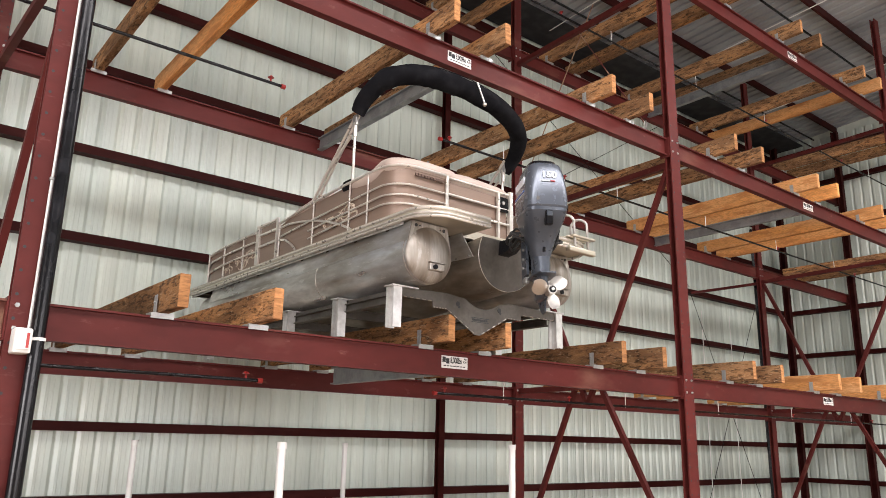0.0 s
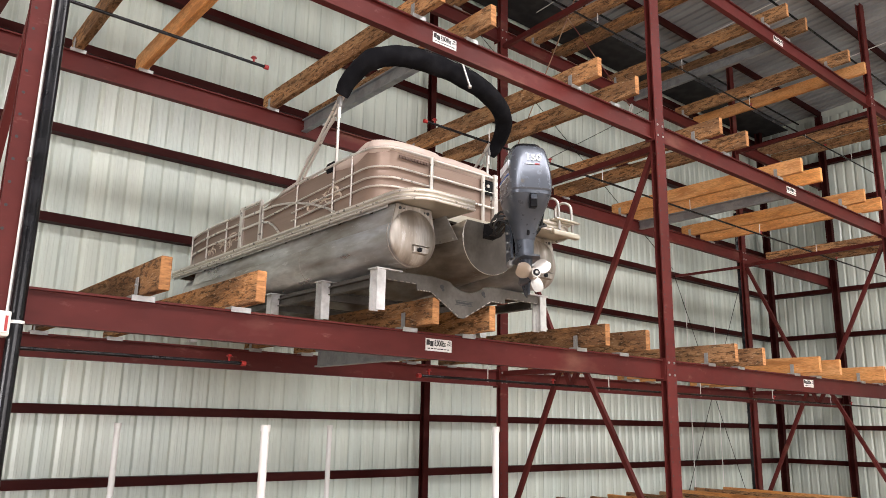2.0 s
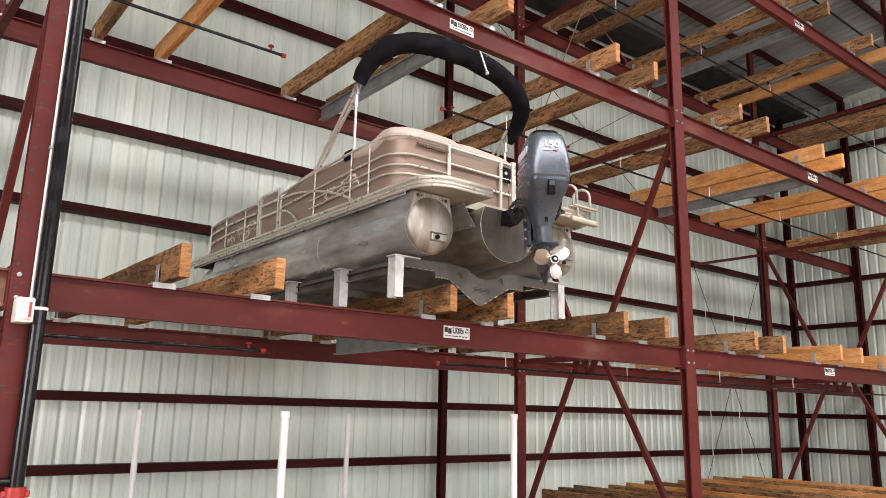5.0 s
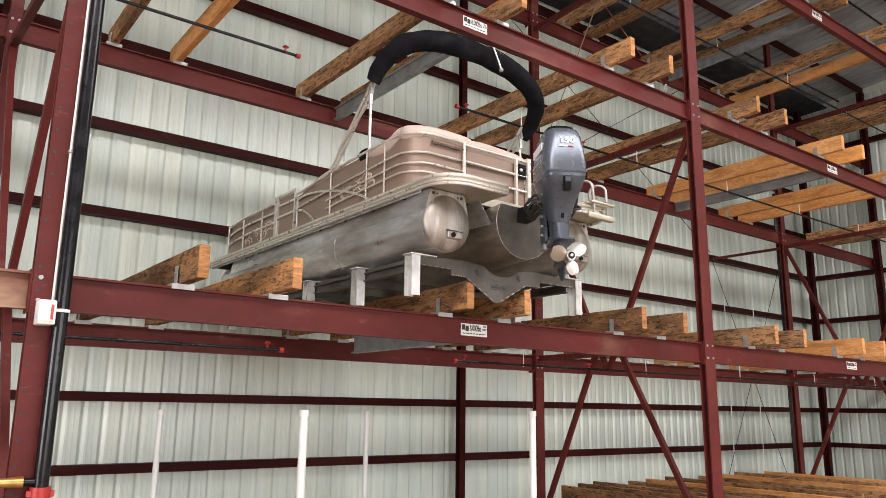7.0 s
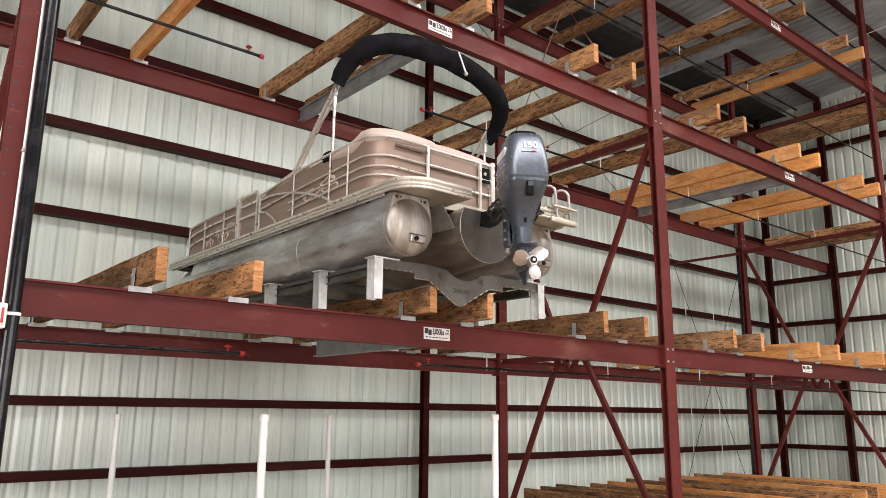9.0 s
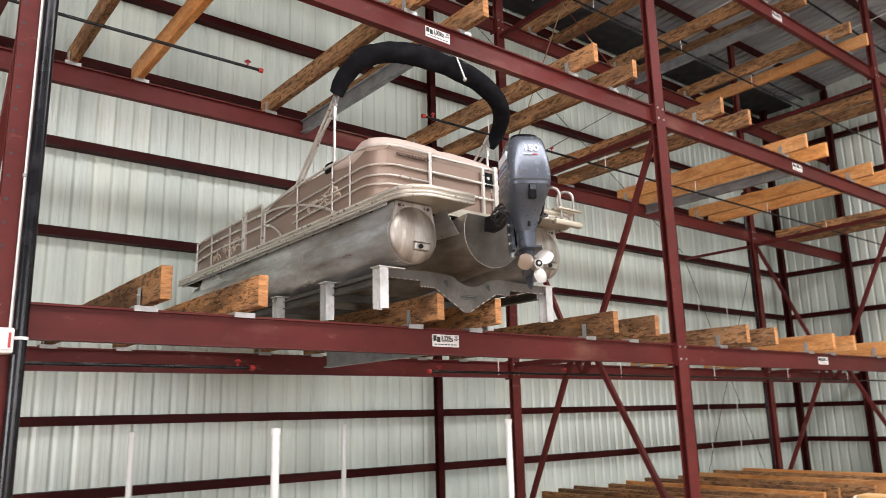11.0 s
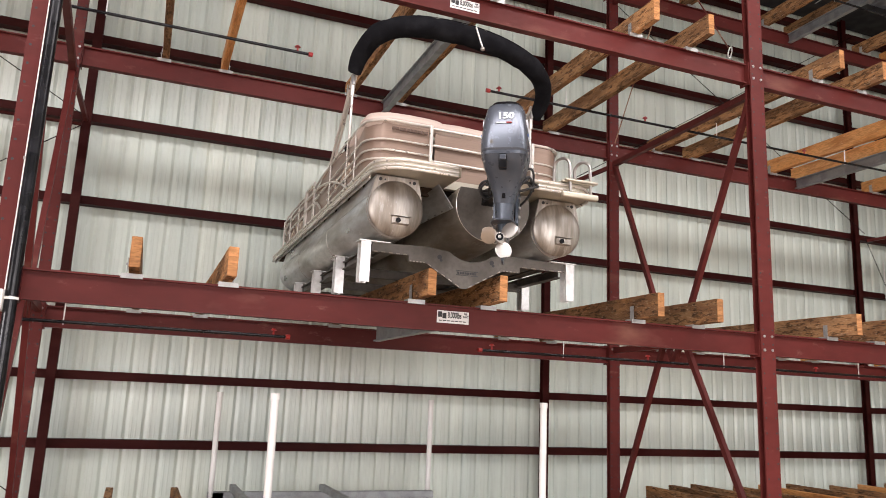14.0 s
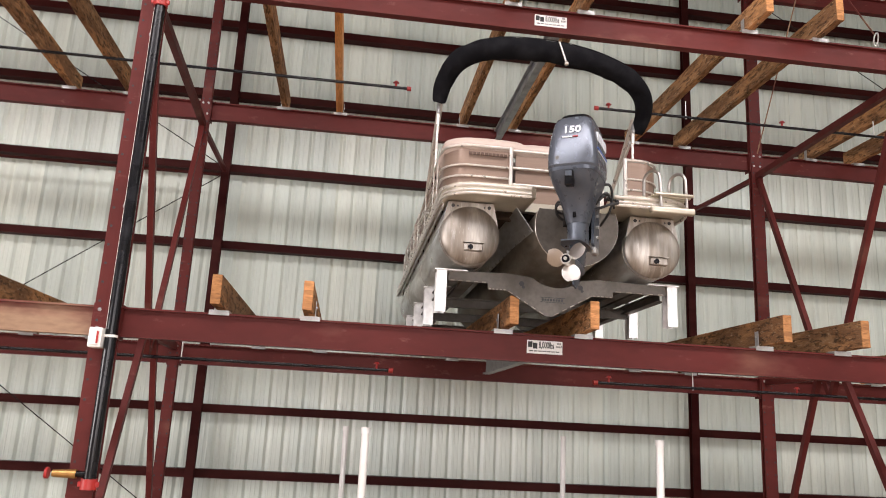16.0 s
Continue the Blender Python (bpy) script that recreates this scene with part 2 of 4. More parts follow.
def B(x0, x1, y0, y1, z0, z1, bevel=0.0, seg=1):
    return box(bmesh.new(), x0, x1, y0, y1, z0, z1, bevel, seg)


def ring_frame(p, q):
    d = (q - p).normalized()
    s = d.cross(Vector((0, 0, 1)))
    if s.length < 1e-3:
        s = Vector((1, 0, 0))
    s.normalize()
    return s, s.cross(d).normalized()


def rod(bm, p, q, r, r2=None, seg=12, caps=True):
    """A round bar from p to q."""
    p, q = Vector(p), Vector(q)
    r2 = r if r2 is None else r2
    s, u = ring_frame(p, q)
    rings = []
    for c, k in ((p, r), (q, r2)):
        rings.append([bm.verts.new(c + s * k * math.cos(a) + u * k * math.sin(a)) for a in (2 * math.pi * i / seg for i in range(seg))])
    for i in range(seg):
        bm.faces.new((rings[0][i], rings[0][(i + 1) % seg], rings[1][(i + 1) % seg], rings[1][i]))
    if caps:
        bm.faces.new(rings[0][::-1])
        bm.faces.new(rings[1])
    return bm


def R(p, q, r, r2=None, seg=12):
    return rod(bmesh.new(), p, q, r, r2, seg)


def hose(bm, pts, r, seg=10, radii=None, samples=0):
    """A round tube along a path of points, smoothed where samples are asked for."""
    pts = [Vector(p) for p in pts]
    if samples:
        out, rr = [], []
        n = len(pts)
        for i in range(n - 1):
            a, b, c, d = pts[max(i - 1, 0)], pts[i], pts[i + 1], pts[min(i + 2, n - 1)]
            for k in range(samples):
                t = k / samples
                out.append(0.5 * ((2 * b) + (c - a) * t + (2 * a - 5 * b + 4 * c - d) * t * t + (3 * b - a - 3 * c + d) * t ** 3))
                if radii:
                    rr.append(radii[i] * (1 - t) + radii[i + 1] * t)
        out.append(pts[-1])
        if radii:
            rr.append(radii[-1])
            radii = rr
        pts = out
    s = None
    rings = []
    for i, p in enumerate(pts):
        d = (pts[min(i + 1, len(pts) - 1)] - pts[max(i - 1, 0)]).normalized()
        if s is None:
            s, u = ring_frame(pts[0], pts[1])
        s = (s - d * s.dot(d)).normalized()
        u = s.cross(d)
        k = radii[i] if radii else r
        rings.append([bm.verts.new(p + s * k * math.cos(a) + u * k * math.sin(a)) for a in (2 * math.pi * j / seg for j in range(seg))])
    for a, b in zip(rings, rings[1:]):
        for j in range(seg):
            bm.faces.new((a[j], a[(j + 1) % seg], b[(j + 1) % seg], b[j]))
    bm.faces.new(rings[0][::-1])
    bm.faces.new(rings[-1])
    return bm


def bar(bm, p, q, w, h):
    """A rectangular bar from p to q, w across and h deep."""
    p, q = Vector(p), Vector(q)
    s, u = ring_frame(p, q)
    vs = [[bm.verts.new(c + s * a * w / 2 + u * b * h / 2) for a, b in ((-1, -1), (1, -1), (1, 1), (-1, 1))] for c in (p, q)]
    for i in range(4):
        bm.faces.new((vs[0][i], vs[0][(i + 1) % 4], vs[1][(i + 1) % 4], vs[1][i]))
    bm.faces.new(vs[0][::-1])
    bm.faces.new(vs[1])
    return bm


def prism(bm, outline, axis, a, b):
    """An outline of (u, v) points pushed from a to b along x, y or z."""
    def at(u, v, w):
        return {"x": (w, u, v), "y": (u, w, v), "z": (u, v, w)}[axis]
    lo = [bm.verts.new(at(u, v, a)) for u, v in outline]
    hi = [bm.verts.new(at(u, v, b)) for u, v in outline]
    n = len(outline)
    for i in range(n):
        bm.faces.new((lo[i], lo[(i + 1) % n], hi[(i + 1) % n], hi[i]))
    bm.faces.new(lo[::-1])
    bm.faces.new(hi)
    return bm


def loft(bm, sections, seg=28):
    """Rounded sections (x, y, z, half width, half depth, squareness) stacked into one skin."""
    rings = []
    for cx, cy, cz, hx, hy, k in sections:
        ring = []
        for i in range(seg):
            a = 2 * math.pi * (i + 0.5) / seg
            c, s = math.cos(a), math.sin(a)
            ring.append(bm.verts.new((cx + hx * math.copysign(abs(c) ** (2 / k), c), cy + hy * math.copysign(abs(s) ** (2 / k), s), cz)))
        rings.append(ring)
    for a, b in zip(rings, rings[1:]):
        for j in range(seg):
            bm.faces.new((a[j], a[(j + 1) % seg], b[(j + 1) % seg], b[j]))
    bm.faces.new(rings[0][::-1])
    bm.faces.new(rings[-1])
    return bm


def i_beam(bm, axis, a, b, cu, cv, depth, width, web=0.014, flange=0.02):
    """A rolled I section along x or y (depth up) or z (depth along y)."""
    h, w, t, f = depth / 2, width / 2, web / 2, flange
    o = [(-w, -h), (w, -h), (w, -h + f), (t, -h + f), (t, h - f), (w, h - f), (w, h), (-w, h), (-w, h - f), (-t, h - f), (-t, -h + f), (-w, -h + f)]
    return prism(bm, [(cu + p, cv + q) for p, q in o], axis, a, b)


def words(name, text, size, m, mat, parent, depth=0.001, stretch=1.0):
    c = bpy.data.curves.new(name, "FONT")
    c.offset = 0.022 * size
    c.body, c.size, c.extrude, c.align_x, c.align_y = text, size, depth, "CENTER", "CENTER"
    tmp = bpy.data.objects.new(name, c)
    me = bpy.data.meshes.new_from_object(tmp)
    bpy.data.objects.remove(tmp)
    me.transform(m @ Matrix.Diagonal((stretch, 1, 1, 1)))
    me.materials.append(mat)
    ob = new(name, me)
    ob.parent = parent
    ob.matrix_parent_inverse = parent.matrix_basis.inverted()
    return ob


FACE = Euler((radians(90), 0, 0)).to_matrix().to_4x4()  # lettering that faces -y

# ---- the shed ----
GX = (-8.02, 1.53, 10.88, 20.6)          # rack column lines
FY, RY = 7.42, 11.36                     # front and rear column rows
LEVELS = ((2.85, 3.16), (6.86, 7.17), (10.34, 10.65))
WY = 13.72                               # inner plane of the back wall's sheets
EX = 26.9                                # end wall
EAVE, SLOPE = 13.1, 0.07


def roof_z(y):
    return EAVE + (WY - y) * SLOPE


bm = B(-21, 30, -40, 16, -0.3, 0.0)
floor = tagged(link("floor", bm, SAND, smooth=False), "packed tan sand floor with grey gravel patches", "floor", kind="structure")

# back wall: a plain backing with ribbed sheets in front of it
wall = tagged(link("wall_back", B(-21, EX + 0.3, WY + 0.06, WY + 0.3, 0, 13.03), WALL, smooth=False), "cream ribbed metal wall of the shed", "wall", kind="structure")


def sheet_mesh(width=0.915, height=13.03):
    """One wall sheet: three ribs pressed outward with low stiffeners between them, along x, facing -y."""
    rib, prof = width / 3, []
    for k in range(3):
        x = k * rib
        prof += [(x, 0), (x + 0.05, 0.032), (x + 0.064, 0.032), (x + 0.114, 0), (x + 0.13, 0), (x + 0.139, -0.003), (x + 0.153, -0.003), (x + 0.162, 0),
                 (x + 0.205, 0), (x + 0.214, -0.003), (x + 0.228, -0.003), (x + 0.237, 0)]
    prof.append((width + 0.002, 0))
    bm = bmesh.new()
    lo = [bm.verts.new((x, y, 0)) for x, y in prof]
    hi = [bm.verts.new((x, y, height)) for x, y in prof]
    for i in range(len(prof) - 1):
        bm.faces.new((lo[i], lo[i + 1], hi[i + 1], hi[i]))
    ends = [[bm.verts.new((x, 0.055, z)) for x in (0, width)] for z in (0, height)]
    bm.faces.new((lo[0], hi[0], ends[1][0], ends[0][0]))
    bm.faces.new((lo[-1], ends[0][1], ends[1][1], hi[-1]))
    bm.faces.new(lo[::-1] + [ends[0][0], ends[0][1]])
    bm.faces.new(hi + [ends[1][1], ends[1][0]])
    bm.faces.new((ends[0][0], ends[1][0], ends[1][1], ends[0][1]))
    return bm


first = link("wall_sheet", sheet_mesh(), WALL, wall, smooth=False)
first.matrix_basis = pose(-12, WY, 0)
for k in range(1, 43):
    again("wall_sheet", first, pose(-12 + 0.915 * k, WY, 0), wall)
# Left end wall, out of view; its opening is added for the fill light.
bm = B(-21.3, -21, -16.3, -9, 0, 16)
box(bm, -21.3, -21, 4, WY + 0.3, 0, 16)
box(bm, -21.3, -21, -9, 4, 5.4, 16)
tagged(link("wall_left", bm, ROOF, smooth=False), "unseen grey metal end wall, opening added for the fill light", "wall", kind="structure")
end = tagged(link("wall_right", B(EX + 0.06, EX + 0.3, -20, WY + 0.06, 0, 16), WALL, smooth=False), "cream ribbed metal end wall", "wall", kind="structure")
for k in range(0, 16):
    again("wall_sheet", first, pose(EX, WY - 0.915 * k, 0, 0, 0, -90), end)
bm = B(-21.3, -2, -16.3, -16, 0, 16)
box(bm, 18, EX + 0.3, -16.3, -16, 0, 16)
box(bm, -2, 18, -16.3, -16, 7, 16)
tagged(link("wall_front", bm, ROOF, smooth=False), "grey front wall with a wide open drive-in doorway", "wall", kind="structure")

# girts on the walls
GIRTS = (1.09, 2.22, 3.72, 5.24, 6.76, 8.28, 9.8, 11.3, 12.6)


def girt_section(bm, axis, a, b, y, z, sign):
    """A cold-formed C section with lips, 0.2 deep."""
    d, h, t, lip = 0.2, 0.075, 0.012, 0.03
    o = [(0, -h), (d, -h), (d, -h + t), (t, -h + t), (t, h - t), (d, h - t), (d, h), (0, h)]
    prism(bm, [(y + sign * u, z + v) for u, v in o], axis, a, b)
    return bm


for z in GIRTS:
    tagged(link("girt", girt_section(bmesh.new(), "x", -21, EX - 0.02, WY - 0.24, z, 1), SHADED_RED), "red steel wall girt with shade in its colour", "girt", "wall girts", "structure")
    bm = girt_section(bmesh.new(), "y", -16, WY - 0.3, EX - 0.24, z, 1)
    tagged(link("girt", bm, SHADED_RED), "red steel end wall girt with shade in its colour", "girt", "wall girts", "structure")

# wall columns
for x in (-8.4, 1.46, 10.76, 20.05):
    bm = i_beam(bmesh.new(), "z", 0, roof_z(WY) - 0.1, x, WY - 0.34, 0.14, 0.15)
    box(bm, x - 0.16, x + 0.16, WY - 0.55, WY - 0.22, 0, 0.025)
    tagged(link("wall_column", bm, SHADED_RED), "red steel wall column, shade in its colour, standing before the girts", "column", "wall columns", "structure")
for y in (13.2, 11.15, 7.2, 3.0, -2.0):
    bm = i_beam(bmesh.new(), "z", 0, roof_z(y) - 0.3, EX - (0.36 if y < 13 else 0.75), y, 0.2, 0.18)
    tagged(link("wall_column", bm, SHADED_RED), "red steel end wall column with shade in its colour", "column", "wall columns", "structure")

# roof: ribbed sheets on purlins and rafters
def roof_strip(x0, x1, ya, yb):
    bm = bmesh.new()
    xs, n = [], int((x1 - x0) / 0.305)
    for k in range(n):
        x = x0 + k * 0.305
        xs += [(x, 0.0), (x + 0.19, 0.0), (x + 0.21, 0.05), (x + 0.28, 0.05), (x + 0.3, 0.0)]
    lo = [bm.verts.new((x, ya, roof_z(ya) + h)) for x, h in xs]
    hi = [bm.verts.new((x, yb, roof_z(yb) + h)) for x, h in xs]
    lo2 = [bm.verts.new((x, ya, roof_z(ya) + h + 0.02)) for x, h in xs]
    hi2 = [bm.verts.new((x, yb, roof_z(yb) + h + 0.02)) for x, h in xs]
    for i in range(len(xs) - 1):
        bm.faces.new((lo[i], lo[i + 1], hi[i + 1], hi[i]))
        bm.faces.new((lo2[i], hi2[i], hi2[i + 1], lo2[i + 1]))
    return bm


tagged(link("ceiling", roof_strip(-21, EX + 0.3, WY + 0.3, -0.4), ROOF, smooth=False), "grey ribbed metal roof seen from below", "ceiling", kind="structure")
tagged(link("ceiling", roof_strip(-21, EX + 0.3, -6.8, -16.3), ROOF, smooth=False), "grey ribbed metal roof seen from below", "ceiling", kind="structure")
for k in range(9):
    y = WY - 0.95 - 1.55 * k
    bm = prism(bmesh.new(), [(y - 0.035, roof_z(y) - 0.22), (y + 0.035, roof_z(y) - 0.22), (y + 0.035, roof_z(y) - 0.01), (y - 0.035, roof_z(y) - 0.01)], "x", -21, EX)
    tagged(link("purlin", bm, SHADED_RED), "red roof purlin with shade in its colour", "purlin", "roof purlins", "structure")

# Sheet added where the roof by the eave only lies in shade.
tagged(link("eave_lining", B(-21, EX, 12.42, 13.66, 12.93, 12.95), EAVE_SHADE, smooth=False), "black sheet added as shade under the roof along the eave", "lining", kind="structure")
for x in (13.9, 18.6, 23.2):
    p, q = (x, WY - 0.8, roof_z(WY - 0.8) - 0.26), (x, 0.2, roof_z(0.2) - 0.26)
    tagged(link("roof_conduit", R(p, q, 0.014, seg=6), WHITE), "thin pale conduit run under the roof purlins", "conduit", "roof conduits", "structure")
for y in (11.9, 8.7, 5.6):
    tagged(link("roof_pipe", R((-20, y, roof_z(y) - 0.3), (EX - 0.3, y, roof_z(y) - 0.3), 0.03, seg=8), BLACK), "black sprinkler main under the roof", "pipe", "roof pipes", "structure")

# ---- the boat rack ----
def bolt_mesh():
    bm = R((0, 0, 0), (0, -0.012, 0), 0.02, seg=6)
    rod(bm, (0, -0.012, 0), (0, -0.02, 0), 0.011, seg=8)
    return bm


BOLT = link("bolt", bolt_mesh(), ZINC)
BOLT.location = (0, 0, -5)


def rack_column(x, y, front):
    d, w = (0.12, 0.25) if front else (0.11, 0.15 if x < 2 else 0.21)
    yc = y - 0.05
    col = thing("rack_column", (x, y, 0), "red oxide painted steel rack column with rows of bolt holes", "column", "rack columns")
    top = roof_z(y) - 0.23
    part("shaft", i_beam(bmesh.new(), "z", 0.02, top, x, yc, d, w), STEEL, col)
    part("base_plate", B(x - 0.2, x + 0.2, y - 0.2, y + 0.2, 0, 0.022, 0.004), STEEL, col)
    bm = bmesh.new()
    z = 0.4
    while z < top - 0.2:
        for s in (-1, 1):
            rod(bm, (x + s * 0.34 * w, yc - d / 2 - 0.0015, z), (x + s * 0.34 * w, yc - d / 2 + 0.004, z), 0.014, seg=8)
        z += 0.2
    tagged(part("bolt_hole", bm, INK, col), kind="stuff")
    for lo, hi in LEVELS:
        for s in (-1, 1):
            for z in (lo + 0.07, hi - 0.05):
                again("bolt", BOLT, pose(x + s * 0.28 * w, yc - d / 2, z), col)
    return col


def rear_x(x):
    return x + {1.53: -0.14, 10.88: 0.18, 20.6: 0.25}.get(x, 0)


for x in GX:
    rack_column(x, FY, True)
    rack_column(rear_x(x), RY, False)
bpy.data.objects.remove(BOLT)


def load_label(parent, x, y, z):
    """Load label: maker's mark as plain shapes, the load, and a line of small print as bars."""
    plate = part("load_label", B(x, x + 0.405, y - 0.004, y, z - 0.145, z, 0.0), LABEL, parent, "white load label reading 8,000lbs")
    bm = B(x + 0.012, x + 0.062, y - 0.006, y - 0.003, z - 0.078, z - 0.014)
    box(bm, x + 0.068, x + 0.118, y - 0.006, y - 0.003, z - 0.092, z - 0.028)
    part("mark", bm, INK, plate)
    words("lettering", "8,000lbs", 0.098, Matrix.Translation((x + 0.222, y - 0.005, z - 0.052)) @ FACE, INK, plate, stretch=0.54)
    words("lettering", "PER\nBOAT", 0.033, Matrix.Translation((x + 0.365, y - 0.005, z - 0.043)) @ FACE, INK, plate, stretch=0.8)
    bm = bmesh.new()
    for k in range(7):
        box(bm, x + 0.03 + 0.05 * k, x + 0.068 + 0.05 * k, y - 0.0055, y - 0.003, z - 0.123, z - 0.112)
    tagged(part("small_print", bm, INK, plate), kind="stuff")


def rack_beam(x0, x1, y, lo, hi, label_at=None, mat=None):
    ob = thing("rack_beam", ((x0 + x1) / 2, y, lo), "red oxide painted steel rack beam bolted between columns" + (" with a white load label" if label_at else "") if mat is None else "red steel rack beam with a large worn tan patch", "beam", "rack beams")
    part("section", i_beam(bmesh.new(), "x", x0, x1, y, (lo + hi) / 2, hi - lo, 0.11), mat or STEEL, ob)
    for x, s in ((x0, 1), (x1, -1)):
        part("end_plate", B(min(x, x + s * 0.015), max(x, x + s * 0.015), y - 0.09, y + 0.09, lo - 0.03, hi + 0.02), STEEL, ob)
    if label_at:
        load_label(ob, label_at, y - 0.008, hi - 0.065)
    return ob


for i in range(3):
    a, b = GX[i] + 0.126, GX[i + 1] - 0.126
    for lo, hi in LEVELS:
        rack_beam(a, b, FY, lo, hi, {1: 5.98, 2: 15.56, 0: -3.6}[i], WORN if i == 0 and lo < 3 else None)
        rack_beam(rear_x(GX[i]) + (0.078 if GX[i] < 2 else 0.108), rear_x(GX[i + 1]) - (0.078 if GX[i + 1] < 2 else 0.108), RY, lo, hi)
    if i == 2:
        for lo, hi in LEVELS:
            rack_beam(GX[3] + 0.126, EX - 0.25, FY, lo, hi)
            rack_beam(GX[3] + 0.126, EX - 0.25, RY, lo, hi)


# cross frames between the front and rear columns
def brace(p, q):
    ob = tagged(link("rack_brace", bar(bmesh.new(), p, q, 0.075, 0.085), STEEL), "red oxide steel diagonal brace of the rack", "brace", "rack braces")
    return ob


for x in GX:
    xr = rear_x(x)
    for k, (lo, hi) in enumerate(LEVELS):
        zs = lo + 0.25 if k == 0 else lo - 0.12
        bm = bar(bmesh.new(), (x, FY + 0.012, zs), (xr, RY - 0.11, zs), 0.09, 0.1)
        tagged(link("rack_strut", bm, STEEL), "red oxide steel strut joining front and rear rack columns", "strut", "rack struts")
        if k == 1:
            bm = bar(bmesh.new(), (xr, RY + 0.012, 6.72), ({1.53: 1.46, 10.88: 10.76}.get(x, x - 0.3), WY - 0.49, 6.62), 0.07, 0.07)
            tagged(link("rack_strut", bm, STEEL), "red oxide steel strut tying the rack to the wall column", "strut", "rack struts")
        base = (0.05, 3.0, 7.0)[k]
        if k == 0:
            brace((0.55 * x + 0.45 * xr, 9.12, lo + 0.22), (x, FY + 0.05, 0.05))
            brace((0.4 * x + 0.6 * xr, 9.75, lo + 0.22), (xr, RY - 0.14, 0.08))
        elif k == 1:
            brace((x, FY + 0.05, lo - 0.18), (0.5 * x + 0.5 * xr, 9.42, base - 0.18))
            brace((xr, RY - 0.14, lo - 0.18), (0.45 * x + 0.55 * xr, 9.47, base - 0.18))

# timbers laid across the front and rear beams
def timber(x, z, mat, label, y0=6.9, length=4.72, width=0.1, height=0.3, clips=True, tab=1):
    bm = B(-width / 2, width / 2, 0, length, 0, height, 0.006)
    bmesh.ops.subdivide_edges(bm, edges=[e for e in bm.edges if abs(e.verts[0].co.y - e.verts[1].co.y) > 1], cuts=24)
    rnd = random.Random(int(x * 100 + z * 10))
    ph, bow = rnd.uniform(0, 6), rnd.uniform(-0.012, 0.012)
    for v in bm.verts:
        v.co.x += bow * math.sin(v.co.y / length * math.pi) + 0.003 * noise.noise(Vector((v.co.y * 3 + ph, v.co.z * 7, ph)))
        v.co.z += 0.004 * noise.noise(Vector((v.co.x * 9, v.co.y * 2.5, ph + 3)))
    bm.normal_update()
    for fc in bm.faces:
        fc.material_index = 1 if abs(fc.normal.y) > 0.7 else 0
    ob = link("rack_timber", bm, [mat, ENDGRAIN if mat is OLD else NEWW])
    ob.location = (x, y0, z)
    bpy.context.view_layer.update()
    tagged(ob, label, "timber", "rack timbers")
    if clips:
        for y, s in ((FY, -1), (RY, 1)):
            a, b = sorted((x - tab * 0.085, x + tab * 0.125))
            bm = B(a, b, y - 0.075, y + 0.075, z - 0.03, z - 0.002, 0.003)
            u = x + tab * (width / 2 + 0.02)
            box(bm, u - 0.004, u + 0.004, y - 0.035, y + 0.035, z - 0.003, z + 0.17)
            box(bm, a, b, y - 0.079, y - 0.071, z - 0.055, z - 0.004)
            part("clip", bm, ZINC, ob, "galvanised steel clip")
            part("clip_bolt", R((u, y, z + 0.1), (u + tab * 0.018, y, z + 0.1), 0.012, seg=6), ZINC, ob)
    return ob


PAIRS = (2.665, 3.575, 5.715, 6.59, 8.775, 9.7)
WEATHERED = "weathered stained timber lying across the rack beams"
FRESH = "fresh orange-brown timber lying across the rack beams"
for bay, shift in ((0, -9.55), (1, 0.0), (2, 9.52)):
    for k, px in enumerate(PAIRS):
        for lvl, (lo, hi) in enumerate(LEVELS):
            fresh = (bay == 2 and ((lvl == 0 and k >= 2) or (lvl == 1 and k in (2, 3, 4, 5)) or (lvl == 2 and k == 5))) or (bay == 1 and lvl == 1 and k == 1)
            timber(px + shift - (0.03 if bay == 2 else 0), hi + 0.032, NEWW if fresh else OLD, FRESH if fresh else WEATHERED, tab=-1 if k % 2 == 0 else 1)
for x in (22.9, 23.8):
    for lo, hi in LEVELS:
        timber(x, hi + 0.032, OLD, WEATHERED)

# timbers on blocks on the floor of the next bay
for k, x in enumerate((12.1, 12.75, 13.4, 14.2, 15.0, 15.9, 16.8, 17.8, 18.8, 19.7)):
    t = timber(x, 0.3, NEWW if k in (4, 7, 9) else OLD, "timber beam on low blocks on the shed floor", 7.2 + 0.15 * (k % 3), 4.5, clips=False)
    for y in (8.0, 10.9):
        part("block", B(x - 0.12, x + 0.12, y - 0.1, y + 0.1, 0.0, 0.298, 0.008), BLACK, t, "black support block")
for x in (2.6, 3.5):
    t = timber(x, 0.3, OLD, "timber beam on low blocks on the shed floor", 7.2, 4.5, clips=False)
    for y in (8.0, 10.9):
        part("block", B(x - 0.12, x + 0.12, y - 0.1, y + 0.1, 0.0, 0.298, 0.008), BLACK, t, "black support block")

# grey galvanised cross beams under the timbers
for x, y0, y1, z0, z1 in ((6.0, FY + 0.06, 9.9, 2.86, 3.1), (6.3, FY + 0.06, RY - 0.06, 6.93, 7.15), (15.85, FY + 0.06, RY - 0.06, 6.93, 7.15), (15.85, FY + 0.06, RY - 0.06, 10.4, 10.62)):
    bm = i_beam(bmesh.new(), "y", y0, y1, x, (z0 + z1) / 2, z1 - z0, 0.1)
    tagged(link("galvanised_beam", bm, GREYBEAM), "grey galvanised steel cross beam in the rack", "beam", "galvanised beams")


